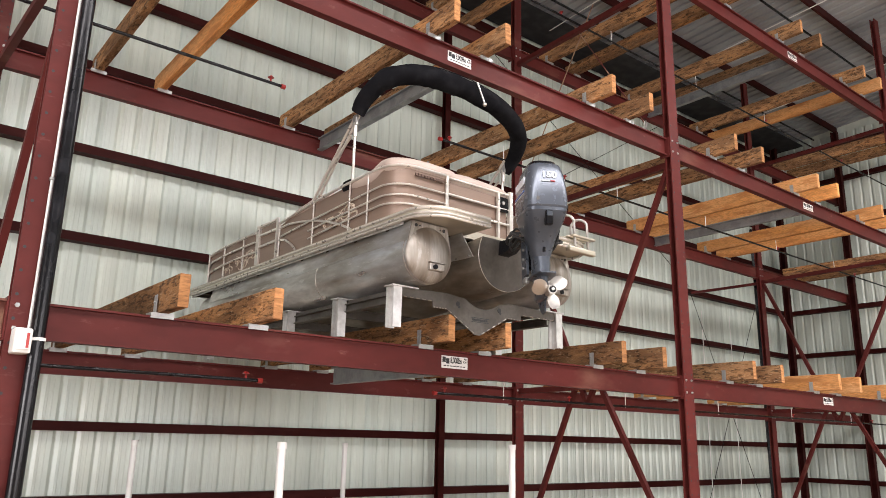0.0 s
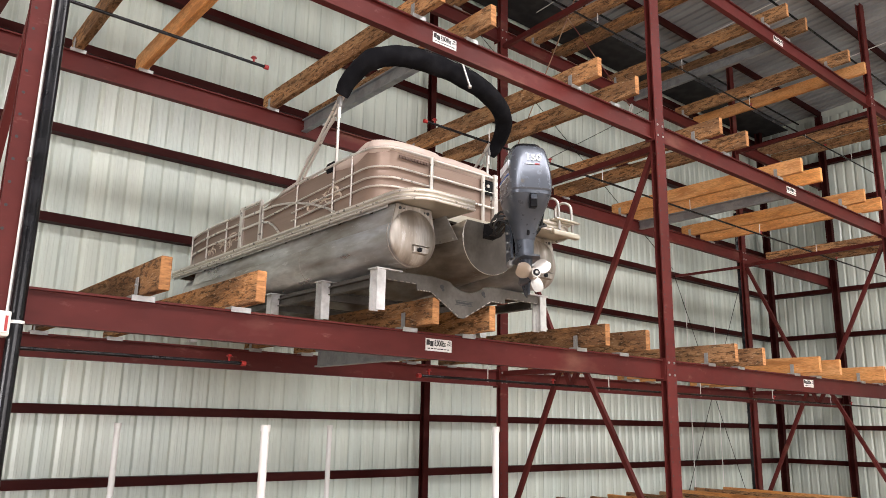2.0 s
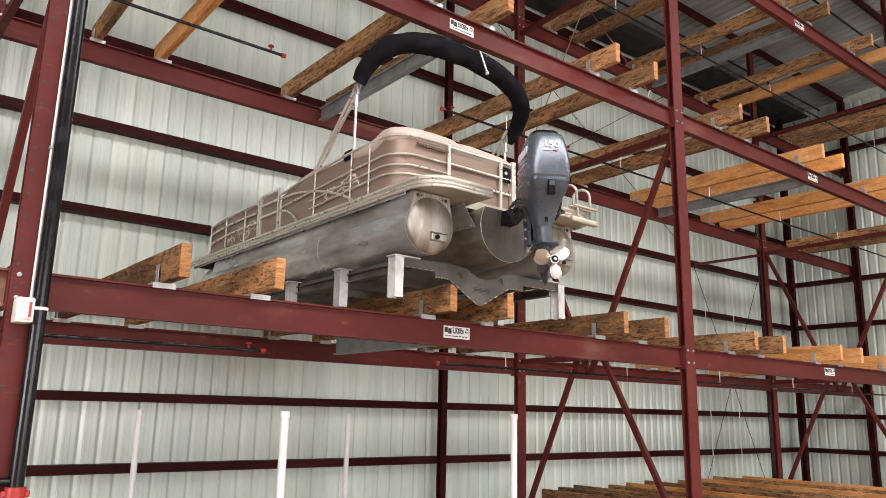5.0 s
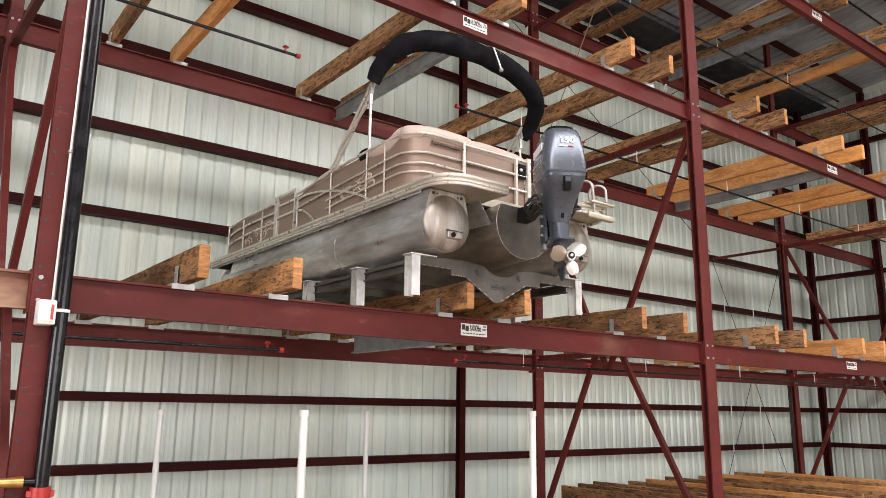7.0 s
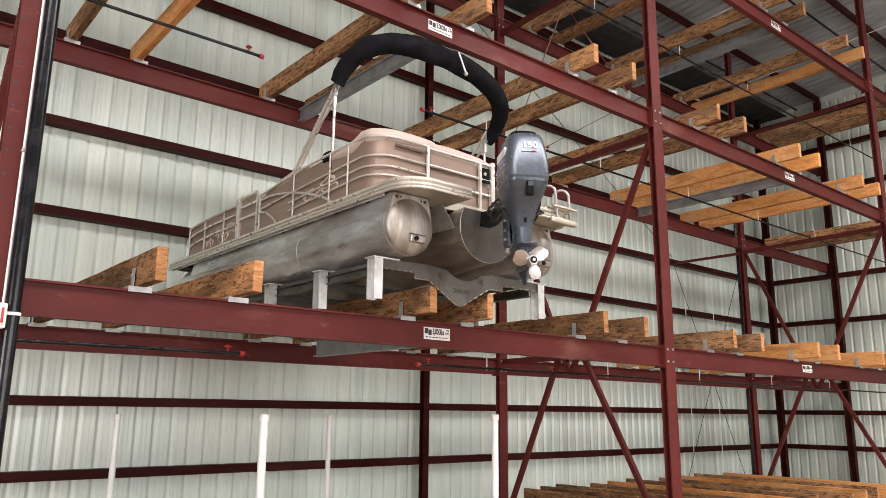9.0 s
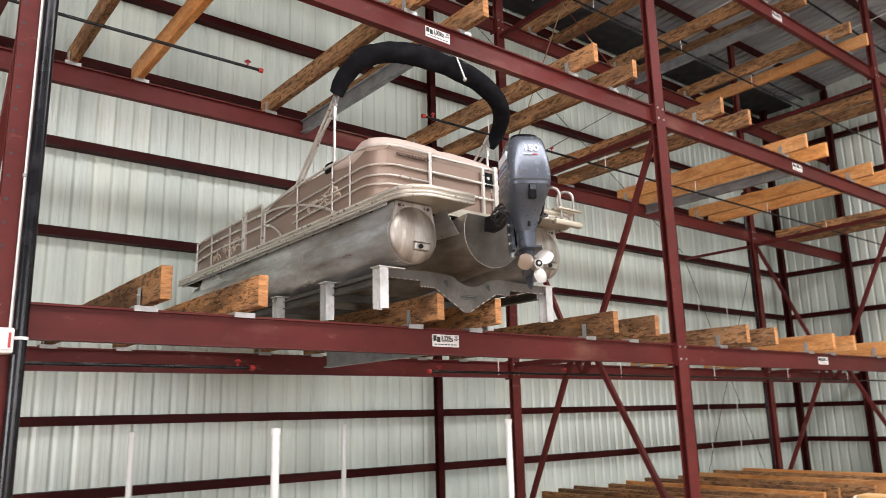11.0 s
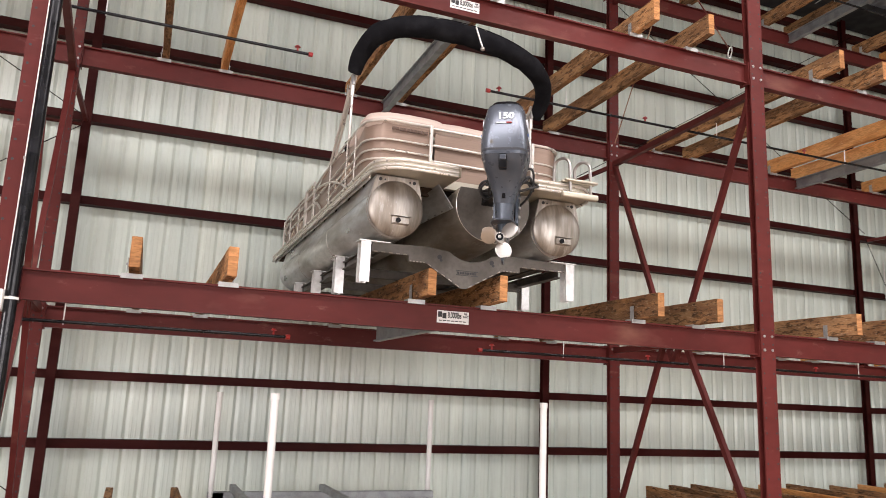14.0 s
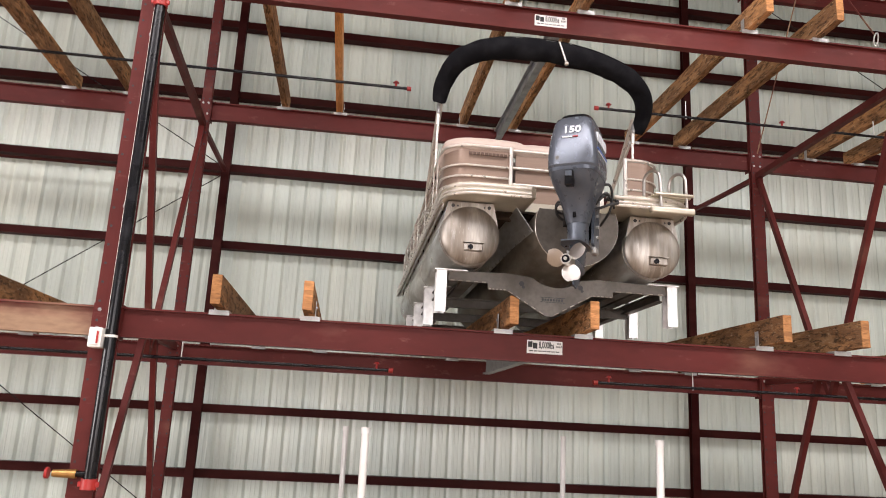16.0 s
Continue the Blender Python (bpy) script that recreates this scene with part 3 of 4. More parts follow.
# ---- sprinkler pipes ----
def sprinkler_line(x0, x1, y, z, caps=(), heads=()):
    ob = thing("sprinkler_pipe", ((x0 + x1) / 2, y, z), "black steel sprinkler pipe with red fittings hung below the timbers", "pipe", "sprinkler pipes")
    part("pipe", R((x0, y, z), (x1, y, z), 0.021), BLACK, ob)
    for x in caps:
        part("end_cap", R((x - 0.02, y, z), (x + 0.04, y, z), 0.033), RED, ob, "red end cap")
    for x in heads:
        hd = part("sprinkler_head", R((x, y, z), (x, y, z + 0.09), 0.014), RED, ob, "red sprinkler head")
        part("deflector", R((x, y, z + 0.075), (x, y, z + 0.1), 0.045, 0.02), RED, hd)
    x = x0 + 1.4
    while x < x1 - 0.4:
        part("hanger", R((x, y, z - 0.03), (x, y, z + 0.26), 0.008, seg=6), WHITE, ob, "white pipe hanger")
        x += 3.1
    return ob


for z in (2.80, 6.86, 10.3):
    zz = z
    sprinkler_line(-15, 4.62, 9.37, zz, (4.6,), (-6.5, -2.4, 4.42))
    sprinkler_line(7.44, EX - 0.5, 9.37, zz, (7.42,), (7.62, 10.4, 14.0, 18.2, 22.5))

riser = thing("fire_riser", (1.63, 7.24, 1.3), "black fire riser pipe with red couplings strapped to the column", "pipe")
part("pipe", R((1.63, 7.24, 1.4), (1.63, 7.24, 11.5), 0.058, seg=20), BLACK, riser)
for z in (1.4, 6.6):
    c = part("coupling", R((1.63, 7.24, z - 0.05), (1.63, 7.24, z + 0.05), 0.078, seg=20), RED, riser, "red grooved coupling")
    part("lug", B(1.53, 1.73, 7.205, 7.235, z - 0.025, z + 0.025, 0.006), RED, c)
part("elbow", R((1.60, 7.24, 1.49), (1.30, 7.24, 1.49), 0.03, seg=12), BLACK, riser)
valve = part("drain_valve", R((1.50, 7.24, 1.49), (1.28, 7.24, 1.49), 0.045, 0.035, seg=14), BRASS, riser, "brass drain valve")
part("hand_wheel", R((1.24, 7.24, 1.49), (1.215, 7.24, 1.49), 0.055, seg=14), RED, valve, "red hand wheel")
part("strap", R((1.63, 7.24, 2.825), (1.63, 7.24, 2.85), 0.066, seg=16), WHITE, riser, "white strap")
conduit = thing("conduit", (1.555, 7.29, 2.9), "thin white conduit clipped to the rack column", "conduit")
part("pipe", R((1.565, 7.28, 2.85), (1.565, 7.28, 12.5), 0.012, seg=8), WHITE, conduit)
for z in (4.2, 6.2, 8.4):
    part("clip", B(1.545, 1.585, 7.262, 7.31, z, z + 0.03, 0.004), ZINC, conduit)
alarm = thing("alarm_box", (1.5, 7.2, 2.8), "white alarm box with red markings on the column", "alarm")
part("body", B(1.445, 1.575, 7.12, 7.31, 2.71, 2.91, 0.015, 2), WHITE, alarm)
part("front_plate", B(1.465, 1.555, 7.105, 7.121, 2.735, 2.885, 0.004), WHITE, alarm)
part("marking", B(1.53, 1.55, 7.10, 7.106, 2.75, 2.87), RED, alarm, "red marking")

# ---- the pontoon boat ----
BX = 6.15            # centre line
X0, X1 = 4.9, 7.4    # fence planes
DZ = 4.5             # deck top
boat = thing("pontoon_boat", (BX, 9.5, 3.72), "bronze and aluminium pontoon boat with folded black bimini on a cradle", "boat")


def tube(bm, x, z, r, y0, y1, nose=1.3, seg=40, dome=0.11):
    """Pontoon: a straight tube with a slightly domed stern and a tapering, rising nose."""
    rings = []
    prof = [(y0 - dome, 0.02, 0), (y0 - 0.93 * dome, 0.35, 0), (y0 - 0.76 * dome, 0.62, 0), (y0 - 0.5 * dome, 0.83, 0), (y0 - 0.22 * dome, 0.95, 0), (y0, 0.995, 0), (y0 + 0.015, 1.0, 0)]
    n = 14
    for k in range(n + 1):
        prof.append((y0 + 0.1 + (y1 - nose - y0 - 0.1) * k / n, 1.0, 0))
    for k in range(1, 9):
        t = k / 8
        prof.append((y1 - nose + nose * t, max(math.sqrt(1 - t ** 2.2), 0.04), 0.55 * t * t))
    for y, k, up in prof:
        rings.append([bm.verts.new((x + r * k * math.cos(a), y, z + r * up + r * k * math.sin(a))) for a in (2 * math.pi * i / seg for i in range(seg))])
    for a, b in zip(rings, rings[1:]):
        for i in range(seg):
            f = bm.faces.new((a[i], a[(i + 1) % seg], b[(i + 1) % seg], b[i]))
            f.material_index = 1 if b[0].co.y < y0 + 0.01 else 0
    f = bm.faces.new(rings[0][::-1])
    f.material_index = 1
    bm.faces.new(rings[-1])
    return bm


for x in (5.17, 7.13):
    p = part("pontoon", tube(bmesh.new(), x, 4.045, 0.312, 6.66, 12.9), [PONTOON, ENDCAP], boat)
    # weld seams, mounting flange and drain block
    for y in (6.70, 8.55, 10.4):
        bm = bmesh.new()
        n = 40
        ring = [(x + 0.313 * math.cos(2 * math.pi * i / n), y, 4.045 + 0.313 * math.sin(2 * math.pi * i / n)) for i in range(n + 1)]
        hose(bm, ring, 0.004, 6)
        part("weld_seam", bm, ENDCAP, p)
    bm = B(x - 0.24, x + 0.24, 6.66, 12.0, 4.335, 4.352)
    for k in (-1, 1):
        prism(bm, [(x + k * 0.24, 4.39), (x + k * 0.232, 4.39), (x + k * 0.28, 4.165), (x + k * 0.29, 4.165)], "y", 6.66, 12.0)
    part("mounting_flange", bm, PONTOON, p)
    bm = prism(bmesh.new(), [(x - 0.285, 4.17), (x - 0.238, 4.39), (x + 0.238, 4.39), (x + 0.285, 4.17)], "y", 6.646, 6.66)
    part("end_flange", bm, ENDCAP, p)
    bm = bmesh.new()
    for dx in (-0.19, -0.14, 0.14, 0.19):
        rod(bm, (x + dx, 6.640, 4.345), (x + dx, 6.65, 4.345), 0.019 if abs(dx) > 0.15 else 0.009, seg=12)
    tagged(part("flange_hole", bm, INK, p), kind="stuff")
    d = part("drain_block", B(x - 0.07, x + 0.12, 6.53, 6.64, 3.855, 3.935, 0.008), ENDCAP, p, "welded aluminium drain block")
    part("drain_plug", R((x - 0.01, 6.532, 3.89), (x - 0.01, 6.508, 3.89), 0.026), BLACK, d)
    part("lip", B(x - 0.08, x + 0.13, 6.515, 6.60, 3.936, 3.944), ENDCAP, d)
    bm = B(x - 0.31 * 0.1 - 0.004, x - 0.31 * 0.1 + 0.004, 7.0, 11.5, 3.722, 3.738)
    part("keel", bm, CRADLE, p)

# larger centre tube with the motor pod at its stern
ctr = part("centre_tube", tube(bmesh.new(), BX + 0.06, 4.035, 0.40, 8.29, 12.7, dome=0.03), [STAIN_SHADE, SHADE_GREY], boat)
for k in (-1, 1):
    u = BX + 0.06
    bm = prism(bmesh.new(), [(u + k * 0.55, 4.395), (u + k * 0.538, 4.395), (u + k * 0.36, 4.15), (u + k * 0.372, 4.15)], "y", 6.70, 12.0)
    fl = part("mounting_flange", bm, PONTOON, ctr)
    bm = bmesh.new()
    for j in range(12):
        y = 6.76 + 0.22 * j
        rod(bm, (u + k * 0.395, y, 4.163), (u + k * 0.375, y, 4.178), 0.010, seg=8)
    tagged(part("flange_bolt", bm, ZINC, fl), kind="stuff")
o = [(6.72, 4.36), (6.34, 4.36), (6.32, 4.33), (6.46, 4.22), (6.72, 4.18)]
pod = part("motor_pod", prism(bmesh.new(), o, "x", BX - 0.01, BX + 0.15), BLACK, boat)
disc = bmesh.new()
n = 36
lo_arc = [math.pi + math.asin(-0.4) + (math.pi - 2 * math.asin(-0.4)) * i / n for i in range(n + 1)]   # round below, cut off level under the deck
outline = [(BX + 0.14 + 0.445 * math.cos(a), 6.60 - 0.05 * math.sin(a), 4.21 + 0.41 * math.sin(a)) for a in lo_arc]
vs = [disc.verts.new(p) for p in outline]
disc.faces.new(vs)
g = bmesh.ops.extrude_face_region(disc, geom=disc.faces[:])
for v in g["geom"]:
    if isinstance(v, bmesh.types.BMVert):
        v.co.y += 0.02
plate = part("pod_plate", disc, SHADE_GREY, pod, "slanted round aluminium end plate")
skirt = bmesh.new()
near = [skirt.verts.new((x, y + 0.018, z)) for x, y, z in outline]
far = [skirt.verts.new((BX + 0.06 + 0.403 * math.cos(a), 8.3, 4.035 + 0.403 * math.sin(a))) for a in lo_arc]
for i in range(n):
    skirt.faces.new((near[i], near[i + 1], far[i + 1], far[i]))
part("pod_skirt", skirt, STAIN_SHADE, ctr, "stained aluminium tube, shade also in its colour, running into the end plate")
rim = bmesh.new()
hose(rim, [(x, y + 0.006, z) for x, y, z in outline], 0.005, 6)
part("rim", rim, RAIL, plate, "bright welded rim")
# deck
bm = bmesh.new()
rc = 0.34
o = [(X0 - 0.05, 12.85), (X0 - 0.05, 6.28 + rc)]
o += [(X0 - 0.05 + rc - rc * math.cos(a), 6.28 + rc - rc * math.sin(a)) for a in (math.pi / 2 * k / 8 for k in range(1, 9))]
o += [(5.72, 6.28), (5.78, 6.34), (5.78, 6.84), (6.62, 6.84), (6.62, 6.34), (6.68, 6.28)]
o += [(X1 + 0.05 - rc + rc * math.sin(a), 6.28 + rc - rc * math.cos(a)) for a in (math.pi / 2 * k / 8 for k in range(0, 9))]
o += [(X1 + 0.05, 12.85), (X1 - 0.25, 12.95), (X0 + 0.25, 12.95)]
prism(bm, o, "z", 4.40, DZ)
deck = part("deck", bm, DECK, boat, "bronze coloured deck with rounded stern corners")
bm = bmesh.new()
for k, z in enumerate((4.385, 4.42, 4.47)):
    path = [(X0 - 0.055, 12.85, z), (X0 - 0.055, 6.28 + rc, z)]
    path += [(X0 - 0.055 + (rc + 0.005) * (1 - math.cos(a)), 6.275 + (rc + 0.005) * (1 - math.sin(a)), z) for a in (math.pi / 2 * j / 8 for j in range(1, 9))] + [(5.72, 6.275, z)]
    b2 = bmesh.new()
    hose(b2, path, 0.016 if k != 1 else 0.012, 8)
    part("rub_rail", b2, RAIL, deck, "aluminium rub rail")
    b2 = bmesh.new()
    hose(b2, [(2 * BX - x, y, zz) for x, y, zz in path], 0.016 if k != 1 else 0.012, 8)
    part("rub_rail", b2, RAIL, deck, "aluminium rub rail")
bm.free()
bm = bmesh.new()
for k in range(9):
    y = 7.1 + 0.65 * k
    box(bm, X0 + 0.02, X1 - 0.02, y - 0.03, y + 0.03, 4.352, 4.402)
tagged(part("cross_member", bm, UNDER_SHADE, deck), kind="stuff")
# Thin sheet added to carry the shade between the tubes.
part("underside", B(X0 + 0.04, X1 - 0.04, 6.9, 12.8, 4.388, 4.397), UNDER_SHADE, deck, "deck underside sheet with shade put into its colour")
bm = bmesh.new()
box(bm, X0 - 0.02, X0 - 0.005, 6.75, 12.8, 4.355, 4.40)
box(bm, X1 + 0.005, X1 + 0.02, 6.75, 12.8, 4.355, 4.40)
part("side_skirt", bm, CRADLE, deck)


# fence: bronze panels in bowed aluminium rails
def corner(x0, y0, x1, z, r, right=False):
    """Rail path along the port side and round the stern corner."""
    pts = [(X0, y0, z), (X0, 6.95 + r, z)]
    pts += [(X0 + r * (1 - math.cos(a)), 6.95 + r * (1 - math.sin(a)), z) for a in (math.pi / 2 * j / 8 for j in range(1, 9))]
    pts += [(x1, 6.95, z)]
    return pts


def skin(pts, z0, z1, t=0.02):
    """A thin upright panel that follows a plan path; z1 may vary with y."""
    bm = bmesh.new()
    rows = []
    for i, (x, y, _) in enumerate(pts):
        a, b = Vector(pts[max(i - 1, 0)]), Vector(pts[min(i + 1, len(pts) - 1)])
        d = (b - a).normalized()
        nrm = Vector((-d.y, d.x, 0)) * t
        top = z1(y) if callable(z1) else z1
        rows.append([bm.verts.new((x, y, z0)), bm.verts.new((x, y, top)), bm.verts.new((x + nrm.x, y + nrm.y, top)), bm.verts.new((x + nrm.x, y + nrm.y, z0))])
    for a, b in zip(rows, rows[1:]):
        for i in range(4):
            bm.faces.new((a[i], a[(i + 1) % 4], b[(i + 1) % 4], b[i]))
    bm.faces.new(rows[0][::-1])
    bm.faces.new(rows[-1])
    return bm


def top_z(y):
    """Height of the fence top: level at the stern, falling forward of the helm."""
    if y < 7.6:
        return 5.14
    if y < 9.75:
        return 5.14 - 0.13 * ((y - 7.6) / 2.15) ** 1.6
    return 5.0


RC = 0.3
for mirror in (False, True):
    def M(pts):
        return [(2 * BX - x, y, z) for x, y, z in pts] if mirror else pts
    stern_end = 5.64 if not mirror else 5.35
    path = [(X0 + 0.025, y, 0) for y in (9.75, 9.3, 8.8, 8.3, 7.8, 7.5)] + [(x + 0.025 if y > 7 else x, y + 0.025, 0) for x, y, _ in corner(X0, 7.3, stern_end, 0, RC)[1:]]
    part("fence_panel", skin(M(path), DZ + 0.02, lambda y: top_z(y) - 0.02), PANEL, boat, "bronze painted fence panel")
    fwd = [(X0 + 0.025, y, 0) for y in (12.1, 11.7, 11.2, 10.8, 10.5)]
    bowp = [(X0 + 0.55, 12.72, 0), (X0 + 0.25, 12.62, 0), (X0 + 0.08, 12.38, 0)] + fwd
    part("fence_panel", skin(M(bowp), DZ + 0.02, lambda y: 5.0 - 0.05 * max(y - 11.5, 0)), PANEL, boat, "bronze painted bow fence panel")
    # horizontal rails of the stern section
    for k, dz in enumerate((0.0, -0.225, -0.35, -0.455)):
        pts = [(X0, y, (top_z(y) if k == 0 else 5.14 - 0.10 * ((max(y, 7.5) - 7.5) / 2.2) ** 1.3) + dz - (0.0 if k < 1 else 0.01)) for y in ((9.75, 9.2, 8.7, 8.2, 7.8) if k < 2 else (8.9, 8.6, 8.2, 7.8))]
        pts += [(x, y, 5.14 + dz) for x, y, _ in corner(X0, 7.5, stern_end, 0, RC)[1:]]
        bm = bmesh.new()
        hose(bm, M(pts), 0.017 if k == 0 else 0.012, 8)
        part("rail", bm, RAIL, boat)
    bm = bmesh.new()
    hose(bm, M([(X0, 9.72, DZ + 0.43), (X0, 9.4, DZ + 0.43), (X0, 8.95, DZ + 0.37), (X0, 8.5, DZ + 0.27), (X0, 8.1, DZ + 0.14), (X0, 7.85, DZ + 0.03)]), 0.016, 8, samples=4)
    part("bowed_rail", bm, RAIL, boat)
    bm = bmesh.new()
    hose(bm, M([(X0, 9.72, DZ + 0.26), (X0, 9.55, DZ + 0.23), (X0, 9.35, DZ + 0.13), (X0, 9.22, DZ + 0.02)]), 0.016, 8, samples=4)
    part("bowed_rail", bm, RAIL, boat)
    for y in (9.72, 8.78, 7.9, 7.5):
        part("post", R(*M([(X0 - 0.004, y, DZ), (X0 - 0.004, y, top_z(y))]), 0.011), RAIL, boat)
    part("post", R(*M([(stern_end, 6.945, DZ), (stern_end, 6.945, 5.15)]), 0.022), RAIL, boat)
    # bow section rails
    for z in (5.02, 4.88, 4.73):
        bm = bmesh.new()
        hose(bm, M([(X0 + 0.55, 12.70, z - 0.06), (X0 + 0.25, 12.60, z - 0.06), (X0 + 0.06, 12.36, z - 0.05), (X0, 12.0, z - 0.03), (X0, 11.4, z), (X0, 10.5, z)]), 0.016, 8, samples=3)
        part("rail", bm, RAIL, boat)
    for y in (12.2, 11.6, 10.9):
        part("post", R(*M([(X0, y, DZ), (X0, y, 4.99)]), 0.014), RAIL, boat)
    # boarding gate with a slotted white frame
    gate = part("gate", B(*sorted((M([(X0 - 0.01, 0, 0)])[0][0], M([(X0 + 0.03, 0, 0)])[0][0])), 10.36, 10.46, DZ, 5.11, 0.004), RAIL, boat, "aluminium boarding gate")
    for z in (5.09, 4.95, 4.78):
        part("gate_rail", B(*sorted((M([(X0 - 0.005, 0, 0)])[0][0], M([(X0 + 0.022, 0, 0)])[0][0])), 9.8, 10.4, z - 0.016, z + 0.016), RAIL, gate)
    part("gate_panel", B(*sorted((M([(X0 + 0.024, 0, 0)])[0][0], M([(X0 + 0.036, 0, 0)])[0][0])), 9.82, 10.38, DZ + 0.03, 5.07), PANEL, gate, "bronze gate panel")
    part("gate_post", B(*sorted((M([(X0 - 0.01, 0, 0)])[0][0], M([(X0 + 0.025, 0, 0)])[0][0])), 9.79, 9.83, DZ, 5.11), RAIL, gate)
    # printed swirls
    rnd = random.Random(5)
    for cy, cz, spread, count in ((8.15, DZ + 0.26, 0.34, 13), (11.05, DZ + 0.17, 0.5, 16)):
        bm = bmesh.new()
        for j in range(count):
            y, z = cy + rnd.uniform(-1, 1) * spread, cz + rnd.uniform(-0.09, 0.07)
            rr, a0, turn = rnd.uniform(0.05, 0.10), rnd.uniform(0, 6.3), rnd.choice((-1, 1))
            pts = []
            for k in range(12):
                a = a0 + turn * 0.36 * k
                pts.append((X0 + 0.021, y + rr * (1.9 - 0.09 * k) * math.cos(a), max(min(z + rr * (1 - 0.05 * k) * math.sin(a), DZ + 0.40), DZ + 0.04)))
            hose(bm, M(pts), 0.006, 5, radii=[0.002 + 0.009 * math.sin(math.pi * (k + 0.5) / 12) for k in range(12)])
        tagged(part("swirl_print", bm, SWIRL, boat, "cream scroll print on the fence"), kind="stuff")

# stern: emblem, lounge back cushions, starboard stern gate and boarding ladder
bm = bmesh.new()
for k in range(10):
    box(bm, 5.17 + 0.043 * k, 5.205 + 0.043 * k, 6.938, 6.955, 5.035, 5.065)
tagged(part("emblem", bm, EMBLEM, boat, "dark bronze maker's emblem as plain marks"), kind="stuff")
bm = bmesh.new()
pts = corner(X0, 8.7, 6.5, 0, RC)
pts = [(X0 + 0.08, y, 5.10 - 0.04 * max(y - 8.2, 0)) for y in (8.05, 7.8, 7.5)] + [(x + 0.08 if y > 7.1 else x + 0.04, y + 0.09, 5.17) for x, y, _ in pts[2:-1]] + [(5.4, 7.04, 5.175), (5.70, 7.04, 5.165), (5.78, 7.04, 5.14), (6.0, 7.04, 5.15), (6.5, 7.04, 5.13), (6.72, 7.04, 5.11)]
hose(bm, pts, 0.09, 14, radii=[0.05, 0.08] + [0.092] * (len(pts) - 4) + [0.088, 0.05], samples=3)
part("lounge_backrest", bm, VINYL, boat, "beige vinyl lounge backrest roll")
bm = bmesh.new()
hose(bm, [(X0 + 0.1, 9.7, 5.0), (X0 + 0.1, 9.3, 5.06), (X0 + 0.1, 8.9, 5.1), (X0 + 0.1, 8.5, 5.13)], 0.09, 12, radii=[0.05, 0.085, 0.09, 0.05], samples=3)
part("seat_back", bm, VINYL, boat, "beige vinyl bow lounge back")
bm = bmesh.new()
hose(bm, [(X0 + 0.1, 12.2, 4.98), (X0 + 0.1, 11.5, 5.01), (X0 + 0.1, 10.6, 5.02)], 0.06, 12, samples=3)
part("seat_back", bm, VINYL, boat, "beige vinyl bow lounge back")
part("lounge_base", B(X0 + 0.22, 6.6, 7.2, 7.8, DZ, 5.1, 0.05, 2), VINYL, boat)
part("lounge_base", B(X0 + 0.06, 5.6, 8.0, 9.6, DZ, 4.95, 0.05, 2), VINYL, boat)
part("helm_console", B(6.6, 7.3, 8.6, 9.3, DZ, 5.25, 0.08, 3), VINYL, boat)
part("seat_strap", B(X0 + 0.0, X0 + 0.19, 7.92, 8.12, 5.06, 5.2, 0.04, 3), CANVAS, boat, "black strap round the seat end")
bm = skin([(5.70, 6.98, 0), (6.62, 6.98, 0)], DZ + 0.03, 5.1)
part("fence_panel", bm, PANEL, boat, "bronze painted stern panel")
for z in (5.12, 4.92, 4.73):
    part("rail", R((5.64, 6.95, z), (6.66, 6.95, z), 0.016), RAIL, boat)
part("post", B(6.44, 6.475, 6.93, 6.96, DZ, 5.12), RAIL, boat)
part("post", B(6.63, 6.69, 6.92, 6.97, DZ, 5.16), RAIL, boat)
gate_latch = part("latch", B(6.49, 6.62, 6.935, 6.965, 4.88, 5.07, 0.006), BLACK, boat, "black gate latch box")
part("knob", R((6.53, 6.936, 4.99), (6.53, 6.92, 4.99), 0.022, seg=14), STAINLESS, gate_latch, "round bright latch knob")
def hoop(x, y, top):
    """A bent handrail: two legs under a round top, leaning outboard as it comes aft."""
    d = Vector((0.5, -0.866, 0)) * 0.1
    c = Vector((x, y, 0))
    pts = [c - d + Vector((0, 0, DZ - 0.02))]
    pts += [c - d * math.cos(a) + Vector((0, 0, top - 0.1 + 0.1 * math.sin(a))) for a in (math.pi * k / 10 for k in range(11))]
    pts += [c + d * 1.1 + Vector((0, 0, DZ - 0.1))]
    return hose(bmesh.new(), pts, 0.017, 10)


lad = part("boarding_ladder", hoop(7.30, 6.385, 4.81), STAINLESS, boat, "polished boarding ladder handrail")
part("handrail", hoop(7.0, 6.33, 4.80), STAINLESS, lad)
for k in range(4):
    part("tread", B(6.98, 7.40, 6.2 + 0.075 * k, 6.25 + 0.075 * k, DZ + 0.012, DZ + 0.042, 0.013, 3), DECK, lad)
part("bracket", B(6.95, 7.42, 6.22, 6.3, 4.33, 4.40, 0.02, 3), DECK, lad)

